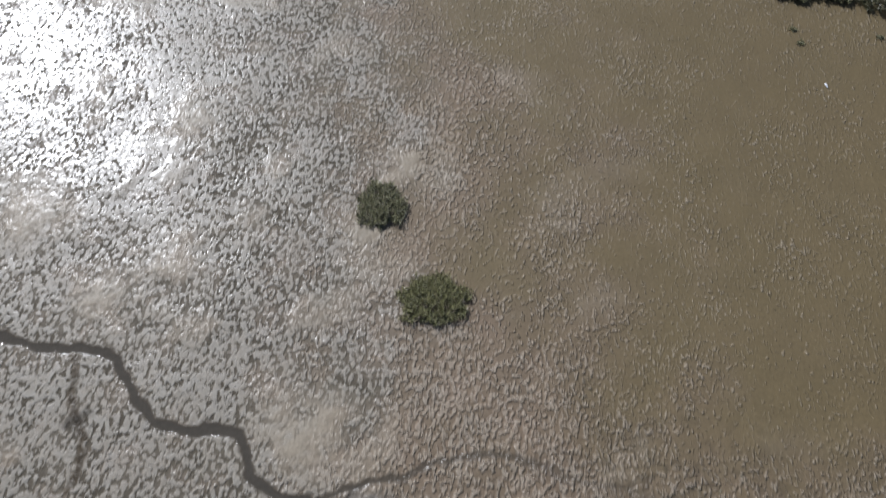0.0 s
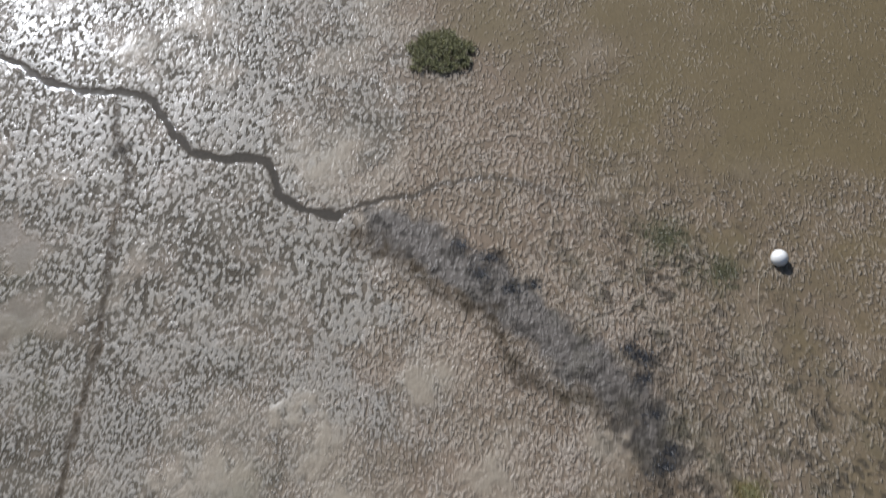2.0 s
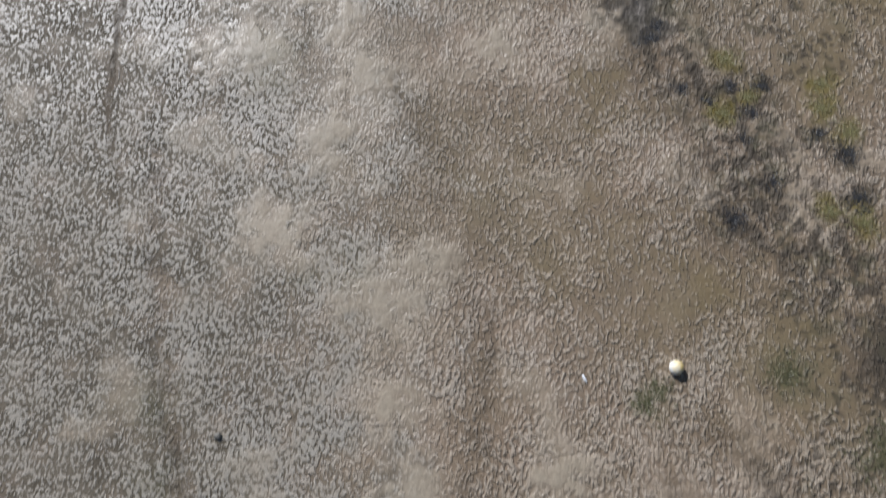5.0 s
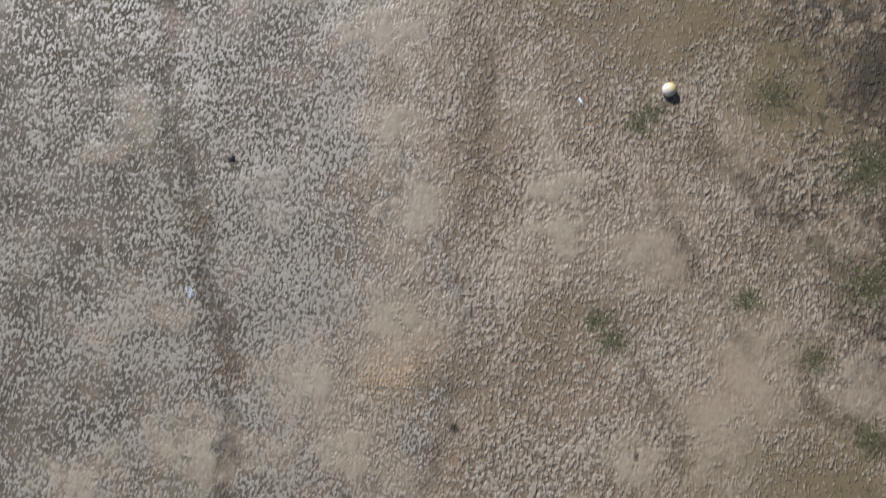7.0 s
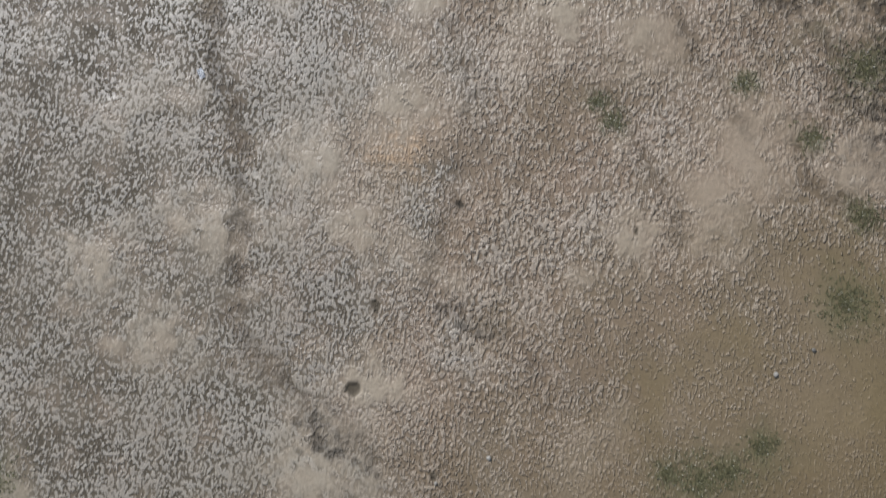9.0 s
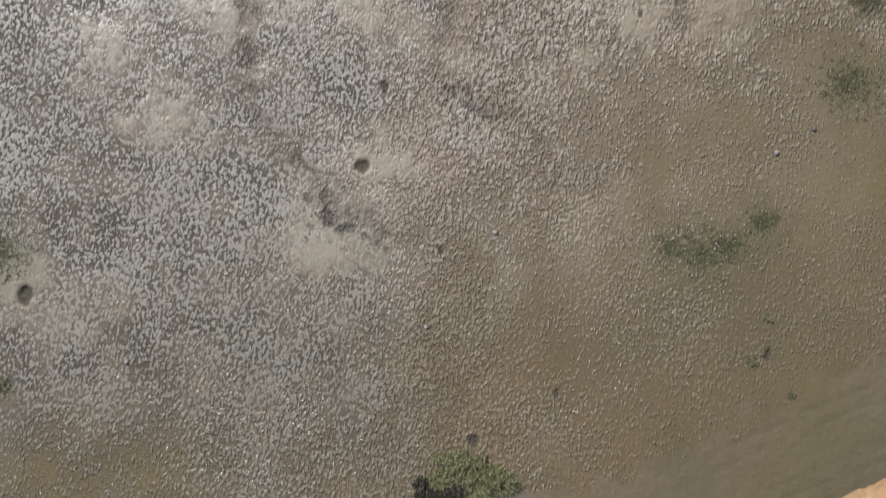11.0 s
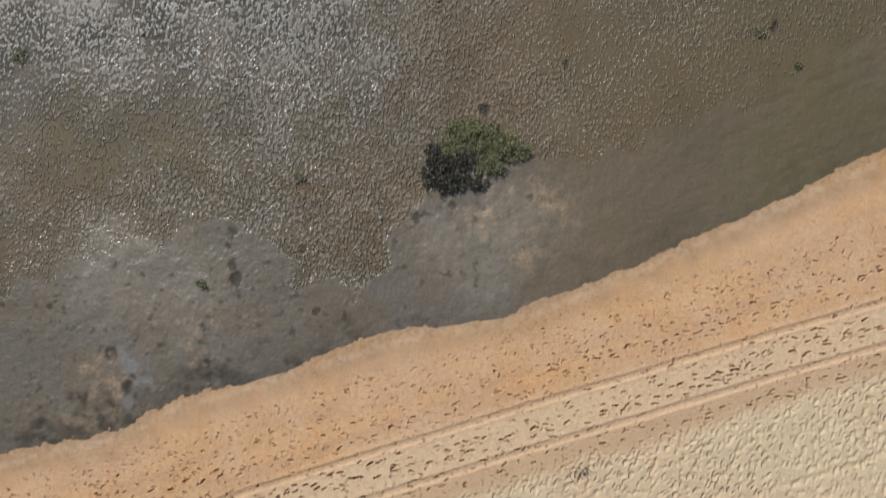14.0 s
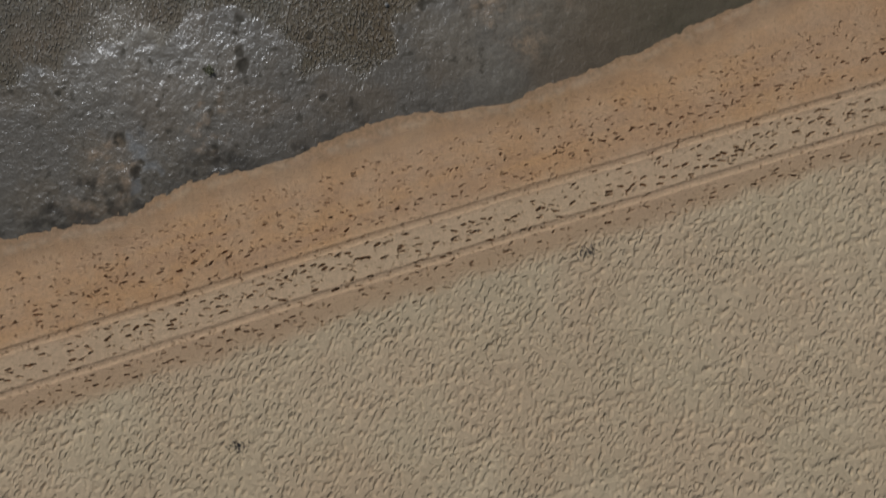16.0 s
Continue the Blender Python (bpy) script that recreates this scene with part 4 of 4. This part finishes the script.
# ---------------------------------------------------------------- things
def part(name, data, material, parent=None, label=""):
    """A bmesh or mesh as one object, a part of its parent if there is one."""
    if isinstance(data, bmesh.types.BMesh):
        mesh = bpy.data.meshes.new(name)
        data.to_mesh(mesh)
        data.free()
    else:
        mesh = data
    mesh.materials.append(material)
    ob = new(name, mesh)
    if parent:
        ob.parent = parent
    if label:
        ob["label"] = label
    return ob


def empty(name, x, y, z, turn=0.0):
    ob = new(name)
    ob.empty_display_size = 0.2
    ob.matrix_world = pose(x, y, z, 0, 0, turn)
    return ob


def blades(name, tufts):
    """A mesh of narrow bent leaves. tufts: rows of root, direction, length, width."""
    verts, faces = [], []
    for root, way, long, wide in tufts:
        side = way.cross(Vector((0, 0, 1)))
        side = (side if side.length > 1e-3 else Vector((1, 0, 0))).normalized() * wide / 2
        droop = Vector((way.x, way.y, -0.25)) * long * 0.25
        mid, tip, n = root + way * long * 0.55, root + way * long + droop, len(verts)
        verts += [root - side * 0.7, root + side * 0.7, mid + side, mid - side, tip]
        faces += [(n, n + 1, n + 2, n + 3), (n + 3, n + 2, n + 4)]
    mesh = bpy.data.meshes.new(name)
    mesh.from_pydata([tuple(v) for v in verts], [], faces)
    return mesh


def stems(name, lines, thick):
    """Tapered three-sided stems, each through a few points, in one mesh."""
    verts, faces = [], []
    for line in lines:
        n = len(verts)
        for k, p in enumerate(line):
            r = thick * (1 - 0.7 * k / (len(line) - 1))
            verts += [(p.x + r * math.cos(a), p.y + r * math.sin(a), p.z) for a in (0, 2.09, 4.19)]
        for k in range(len(line) - 1):
            for j in range(3):
                faces.append((n + 3 * k + j, n + 3 * k + (j + 1) % 3, n + 3 * k + 3 + (j + 1) % 3, n + 3 * k + 3 + j))
    mesh = bpy.data.meshes.new(name)
    mesh.from_pydata(verts, [], faces)
    return mesh


def shrub(name, x, y, wide, deep, high, seed, leaf, label, count=3200, leaf_long=0.14, category="shrub", turn=0.0, rag=1.0, slim=1.0, upright=0.0, swells=((0.0, 0.0, 1.0, 1.0),)):
    """A low marsh shrub: many short stems from the mud, each with narrow leaves, in an uneven low dome. swells: its lumps, each a place and two half widths, in halves of wide and deep."""
    rnd = random.Random(seed)
    thing = empty(name, x, y, mud_height(x, y) - 0.01, turn)
    lobes = [(rnd.uniform(0, 6.28), rag * rnd.uniform(0.02, 0.075), k) for k in (2, 3, 5, 7)]
    lines, tufts = [], []
    while len(tufts) < count:
        a, r = rnd.uniform(0, 6.28), math.sqrt(rnd.random())
        rim = 1 + sum(w * math.sin(k * a + p) for p, w, k in lobes)
        ox, oy, sx, sy = rnd.choices(swells, [w[2] * w[3] for w in swells])[0]
        px, py = (ox + math.cos(a) * r * rim * sx) * wide / 2, (oy + math.sin(a) * r * rim * sy) * deep / 2
        clump = noise.noise(Vector((px * 3.1, py * 3.1, seed)))
        if clump < -0.4 and rnd.random() < 0.75:
            continue
        top = high * (1 - 0.65 * r**2.5) * (0.72 + 0.5 * clump + rnd.uniform(-0.12, 0.12))
        lean = Vector((px * 0.25 + rnd.gauss(0, 0.05), py * 0.25 + rnd.gauss(0, 0.05), 0))
        base, tip = Vector((px, py, 0)), Vector((px, py, max(top, 0.04))) + lean
        lines.append([base, base.lerp(tip, 0.5) + Vector((rnd.gauss(0, 0.02), rnd.gauss(0, 0.02), 0.02)), tip])
        for k in range(9):
            f = rnd.uniform(0.35, 1.0)
            t = rnd.uniform(0, 6.28)
            way = Vector((math.cos(t), math.sin(t), rnd.uniform(0.1, 1.3) + upright)).normalized()
            tufts.append((base.lerp(tip, f), way, leaf_long * rnd.uniform(0.6, 1.3), leaf_long * slim * rnd.uniform(0.16, 0.3)))
    tagged(part("crown", blades("crown", tufts), leaf, thing), kind="stuff")
    tagged(part("stem_tangle", stems("stem_tangle", lines, 0.008), STEM, thing), kind="stuff")
    return tagged(thing, label, category, {"bank_shrub": "shrubs on the far bank", "marsh_tuft": "tufts on the mud", "marsh_shrub": "shrubs on the mud", "withered_shrub": "withered shrubs by the pool"}[name])


def weed_patch(name, x, y, radius, seed, leaf, label, count, size=0.09, high=0.03):
    """Flat-lying scraps of weed strewn over the mud, thickest in the middle."""
    rnd, tufts = random.Random(seed), []
    spots = []
    for _ in range(count):
        a, r = rnd.uniform(0, 6.28), abs(rnd.gauss(0, 0.5)) * radius
        spots.append((x + r * math.cos(a) * 1.25, y + r * math.sin(a), rnd))
    xs, ys = np.array([[p[0] for p in spots]]), np.array([[p[1] for p in spots]])
    zs = mud_relief(xs, ys)[0][0]
    for (px, py, _), z in zip(spots, zs):
        for k in range(4):
            t = rnd.uniform(0, 6.28)
            way = Vector((math.cos(t), math.sin(t), rnd.uniform(-0.05, 0.7))).normalized()
            tufts.append((Vector((px - x + rnd.gauss(0, 0.03), py - y + rnd.gauss(0, 0.03), float(z) + 0.002)), way, size * rnd.uniform(0.5, 1.4), size * rnd.uniform(0.25, 0.6)))
    ob = part(name, blades(name, tufts), leaf)
    ob.location = (x, y, 0)
    return tagged(ob, label, "algae", kind="stuff")


def tube(name, points, radius, sides=8):
    """A round cord through points, as a mesh."""
    bm = bmesh.new()
    rings = []
    for k, p in enumerate(points):
        ahead = (Vector(points[min(k + 1, len(points) - 1)]) - Vector(points[max(k - 1, 0)])).normalized()
        side = ahead.cross(Vector((0, 0, 1))).normalized() if abs(ahead.z) < 0.98 else Vector((1, 0, 0))
        up = side.cross(ahead)
        rings.append([bm.verts.new(Vector(p) + (side * math.cos(a) + up * math.sin(a)) * radius) for a in (2 * math.pi * j / sides for j in range(sides))])
    for r0, r1 in zip(rings, rings[1:]):
        for j in range(sides):
            bm.faces.new((r0[j], r0[(j + 1) % sides], r1[(j + 1) % sides], r1[j]))
    bm.faces.new(rings[0][::-1]), bm.faces.new(rings[-1])
    for f in bm.faces:
        f.smooth = True
    return bm


def mooring_buoy(x, y, radius, lean, lean_way, material, rope_line, label):
    """A round mooring buoy that lies on the mud, with the moulded collar and eye that its rope is tied to."""
    z = mud_height(x, y)
    thing = empty("mooring_buoy", x, y, z)
    tip = pose(0, 0, radius * 0.60, 0, lean, lean_way)
    bm = bmesh.new()
    bmesh.ops.create_uvsphere(bm, u_segments=48, v_segments=28, radius=radius)
    for v in bm.verts:
        seam = math.exp(-((v.co.z / (0.03 * radius)) ** 2))
        v.co *= 1 + 0.012 * seam
        if v.co.z < -0.9 * radius:
            v.co.z = -0.9 * radius + (v.co.z + 0.9 * radius) * 0.3
    for f in bm.faces:
        f.smooth = True
    body = part("body", bm, material, thing)
    body.matrix_basis = tip
    bm = bmesh.new()
    bmesh.ops.create_cone(bm, cap_ends=True, segments=24, radius1=radius * 0.26, radius2=radius * 0.20, depth=radius * 0.22)
    bmesh.ops.bevel(bm, geom=list(bm.edges), offset=radius * 0.03, segments=2, affect="EDGES")
    collar = part("collar", bm, material, thing)
    collar.matrix_basis = tip @ pose(0, 0, -radius * 1.0, 180)
    ring = [(0.13 * radius * math.cos(a), 0, 0.13 * radius * math.sin(a)) for a in (2 * math.pi * k / 16 for k in range(17))]
    eye = part("eye", tube("eye", ring, radius * 0.045), ROPE, collar)
    eye.matrix_basis = pose(0, 0, -radius * 1.0, 180).inverted() @ pose(0, 0, -radius * 1.14)
    start = tip @ Vector((0, 0, -radius * 1.14))
    knots = [start] + [Vector((px - x, py - y, 0.02)) for px, py in rope_line]
    for k in range(1, len(knots)):
        knots[k].z = mud_height(knots[k].x + x, knots[k].y + y) - z + 0.02
    line = []
    for k in range(len(knots) - 1):
        p0, p1, p2, p3 = knots[max(k - 1, 0)], knots[k], knots[k + 1], knots[min(k + 2, len(knots) - 1)]
        for j in range(8):
            t = j / 8
            line.append(0.5 * ((2 * p1) + (p2 - p0) * t + (2 * p0 - 5 * p1 + 4 * p2 - p3) * t * t + (3 * p1 - p0 - 3 * p2 + p3) * t**3))
    part("rope", tube("rope", line + [knots[-1]], 0.011, 6), ROPE, thing, "thin pale mooring rope")
    return tagged(thing, label, "buoy", "mooring buoys")


mooring_buoy(12.95, 7.3, 0.33, 68, 215, BUOY_WHITE, [(12.46, 6.85), (12.1, 6.4), (11.95, 5.8), (11.86, 5.1), (11.9, 4.4), (11.7, 3.9)], "white round mooring buoy with a thin rope on the mud")
mooring_buoy(8.0, -13.8, 0.265, 62, 215, BUOY_YELLOWED, [(7.62, -14.25), (7.42, -14.6), (7.22, -15.0), (7.25, -15.4), (7.1, -15.8)], "white mooring buoy with yellowed side and frayed rope")

shrub("marsh_shrub", -3.0, 22.05, 1.72, 2.2, 0.40, 3, MARSH_LEAF, "round dark grey-green marsh shrub on pale mud", 5200, 0.13, rag=1.6, upright=0.3)
shrub("marsh_shrub", -0.6, 17.3, 2.4, 2.0, 0.36, 4, OLIVE_LEAF, "wide olive-green marsh shrub on wet mud", 7600, 0.13, rag=1.5, slim=0.8, upright=0.4)
shrub("marsh_shrub", 0.14, -44.22, 2.0, 2.0, 0.34, 16, FRESH_LEAF, "fresh green marsh shrub beside a blackened one", 9000, 0.11, rag=2.0, slim=0.7, upright=0.4, swells=((0.0, 0.05, 0.95, 0.56), (1.1, -0.34, 0.46, 0.40), (0.42, -0.8, 0.40, 0.36), (-0.72, -0.42, 0.36, 0.24)))
shrub("withered_shrub", -0.98, -45.42, 1.3, 1.5, 0.34, 7, DEAD_LEAF, "blackened withered marsh shrub in a shallow pool", 3200, 0.12, rag=2.2, swells=((0.0, -0.05, 1.0, 0.9), (1.1, 0.45, 0.42, 0.4), (-0.5, 0.8, 0.35, 0.35)))
shrub("withered_shrub", 0.18, -45.9, 0.62, 0.5, 0.2, 8, DEAD_LEAF, "small blackened tuft beside the green shrub", 500, 0.1, rag=2.0)
# a rim of black leaves, added mostly for the green shrub's shadow
shrub("withered_shrub", 1.3, -44.86, 0.7, 0.3, 0.16, 9, DEAD_LEAF, "black leaves standing in for shade under the green shrub's edge", 420, 0.1, rag=2.0)
for k, (x, y, w) in enumerate([(18.7, 36.8, 2.2), (20.9, 36.7, 2.4), (23.5, 36.2, 3.2), (26.0, 35.4, 3.0)]):
    shrub("bank_shrub", x, y, w, w * 0.85, 0.7, 20 + k, MARSH_LEAF if k != 2 else ALGAE_LEAF, "dark dense shrub at the edge of the far marsh bank", 3000, 0.2)
for k, (x, y, w) in enumerate([(-17.3, -36.2, 0.9), (-16.7, -41.4, 0.5), (-6.3, -45.8, 0.32), (10.6, -40.2, 0.3), (11.2, -38.6, 0.2), (-9.8, -49.7, 0.3), (12.0, -41.4, 0.16), (17.95, 33.5, 0.3), (18.1, 32.5, 0.34), (22.35, 32.9, 0.3)]):
    shrub("marsh_tuft", x, y, w, w * 0.8, 0.12, 40 + k, MARSH_LEAF, "small dark green marsh tuft on mud", 160 + int(400 * w), 0.08, "plant")

for k, (x, y, r) in enumerate(GREEN_SPOTS):
    weed_patch("green_algae", x, y, r, 60 + k, ALGAE_LEAF, "dark green algae strewn on the mud", int(160 * r * r + 40), 0.08)
for k, (x, y, r) in enumerate(YELLOW_SPOTS):
    weed_patch("yellow_algae", x, y, r, 90 + k, YELLOW_ALGAE, "yellow-green algae mat on the mud", int(260 * r * r + 40), 0.05)
for k, (x, y, r) in enumerate(DARK_SPOTS[:22]):
    weed_patch("black_weed", x, y, r * 0.9, 110 + k, BLACK_WEED, "black sea-weed scraps on dark mud", int(240 * r * r), 0.06)


def plastic_bottle(x, y, turn, label):
    """A white plastic bottle that lies on the mud: a waisted body, a shoulder, a neck and a screw cap."""
    thing = empty("plastic_bottle", x, y, mud_height(x, y) + 0.035, turn)
    outline = [(0.0, 0.0), (0.045, 0.004), (0.052, 0.02), (0.052, 0.09), (0.046, 0.11), (0.046, 0.13), (0.052, 0.15), (0.050, 0.20), (0.035, 0.235), (0.017, 0.25), (0.016, 0.275)]
    bm, rings = bmesh.new(), []
    for r, h in outline:
        rings.append([bm.verts.new((h - 0.14, r * math.cos(a), 0.016 + r * math.sin(a) * 0.92)) for a in (2 * math.pi * k / 20 for k in range(20))] if r else [bm.verts.new((h - 0.14, 0, 0.016))])
    for r0, r1 in zip(rings, rings[1:]):
        for k in range(20):
            bm.faces.new((r0[0], r1[k], r1[(k + 1) % 20]) if len(r0) == 1 else (r0[k], r1[k], r1[(k + 1) % 20], r0[(k + 1) % 20]))
    for f in bm.faces:
        f.smooth = True
    part("body", bm, LITTER, thing)
    bm = bmesh.new()
    bmesh.ops.create_cone(bm, cap_ends=True, segments=20, radius1=0.019, radius2=0.018, depth=0.03)
    cap = part("cap", bm, LITTER, thing)
    cap.matrix_basis = pose(0.145, 0, 0.016, 0, 90, 0)
    return tagged(thing, label, "bottle", "bottles on the mud")


plastic_bottle(4.7, -14.25, -60, "white plastic bottle lying on the lumpy mud")
plastic_bottle(18.7, 29.5, -75, "white plastic bottle lying on smooth olive mud")


def plastic_scrap(x, y, turn, seed, label):
    """A crumpled scrap of plastic sheet, folded over itself on the mud."""
    rnd, rows = random.Random(seed), 9
    thing = empty("plastic_scrap", x, y, mud_height(x, y) + 0.01, turn)
    bm = bmesh.new()
    off = rnd.uniform(0, 40)
    grid = []
    for j in range(rows):
        line = []
        for k in range(rows):
            u, v = k / (rows - 1) - 0.5, j / (rows - 1) - 0.5
            lift = 0.07 * abs(noise.noise(Vector((u * 4 + off, v * 4, 0)))) + 0.03 * abs(noise.noise(Vector((u * 9, v * 9 + off, 1))))
            line.append(bm.verts.new((u * 0.24 * (1 - 0.4 * abs(v)) + 0.03 * noise.noise(Vector((v * 5, off, 2))), v * 0.38, lift)))
        grid.append(line)
    for r0, r1 in zip(grid, grid[1:]):
        for k in range(rows - 1):
            bm.faces.new((r0[k], r0[k + 1], r1[k + 1], r1[k]))
    bmesh.ops.solidify(bm, geom=list(bm.faces), thickness=0.004)
    part("sheet", bm, LITTER, thing)
    return tagged(thing, label, "litter")


plastic_scrap(-9.68, -21.55, 25, 5, "crumpled white plastic scrap on dark lumpy mud")


def wrack(x, y, wide, seed):
    """A handful of dry black weed and twigs left on the sand by the tide."""
    rnd = random.Random(seed)
    sd = along_shore(x, y)
    z = float(sand_relief(np.array([[sd[0]]]), np.array([[sd[1]]]))[0][0, 0])
    thing = empty("seaweed_wrack", x, y, z + 0.005)
    tufts, lines = [], []
    for _ in range(50):
        t, r = rnd.uniform(0, 6.28), abs(rnd.gauss(0, 0.4))
        way = Vector((math.cos(t), math.sin(t), rnd.uniform(0, 0.6))).normalized()
        tufts.append((Vector((rnd.gauss(0, 0.45) * wide, rnd.gauss(0, 0.25) * wide, rnd.uniform(0, 0.03))), way, rnd.uniform(0.05, 0.12), rnd.uniform(0.012, 0.03)))
    for _ in range(6):
        a, t, long = Vector((rnd.gauss(0, 0.4) * wide, rnd.gauss(0, 0.3) * wide, 0.015)), rnd.uniform(0, 6.28), rnd.uniform(0.12, 0.3)
        lines.append([a, a + Vector((math.cos(t) * long / 2, math.sin(t) * long / 2, 0.03)), a + Vector((math.cos(t + 0.3) * long, math.sin(t + 0.3) * long, 0.015))])
    tagged(part("weed", blades("weed", tufts), BLACK_WEED, thing), kind="stuff")
    tagged(part("twig_tangle", stems("twig_tangle", lines, 0.008), STEM, thing), kind="stuff")
    return tagged(thing, "small heap of dry black seaweed and twigs on sand", "seaweed")


wrack(-8.3, -63.2, 0.36, 131)
wrack(4.0, -56.2, 0.36, 132)


def stone(x, y, size, seed, label, material):
    """A rounded, uneven stone that is sunk a little into the mud."""
    rnd = random.Random(seed)
    bm = bmesh.new()
    bmesh.ops.create_icosphere(bm, subdivisions=3, radius=size / 2)
    off = Vector((rnd.uniform(0, 50), rnd.uniform(0, 50), rnd.uniform(0, 50)))
    for v in bm.verts:
        v.co *= 1 + 0.28 * noise.noise(v.co / size * 2.2 + off) + 0.08 * noise.noise(v.co / size * 6 + off)
        v.co.z *= 0.6
    for f in bm.faces:
        f.smooth = True
    ob = part("stone", bm, material)
    ob.matrix_world = pose(x, y, mud_height(x, y) + 0.16 * size, 0, 0, rnd.uniform(0, 360))
    return tagged(ob, label, "stone", "stones on the mud")


PALE_STONE = plain_material("pale stone", (0.30, 0.285, 0.25), (0.24, 0.225, 0.20), 9, 0.6, 0.01)
DARK_STONE = plain_material("dark stone", (0.09, 0.085, 0.075), (0.14, 0.13, 0.11), 9, 0.6, 0.01)
for k, (x, y, size) in enumerate([(1.2, -35.6, 0.22), (11.6, -32.5, 0.24), (-0.7, -36.5, 0.18), (-3.3, -47.2, 0.20), (-1.3, -39.1, 0.18), (-12.2, -40.5, 0.2), (9.6, -47.9, 0.14)]):
    stone(x, y, size * 0.8, 150 + k, "pale grey stone half sunk in the mud", PALE_STONE)
for k, (x, y, size) in enumerate([(13.0, -31.6, 0.17), (-8.37, -16.52, 0.26)]):
    stone(x, y, size, 170 + k, "dark grey stone half sunk in the mud", DARK_STONE)
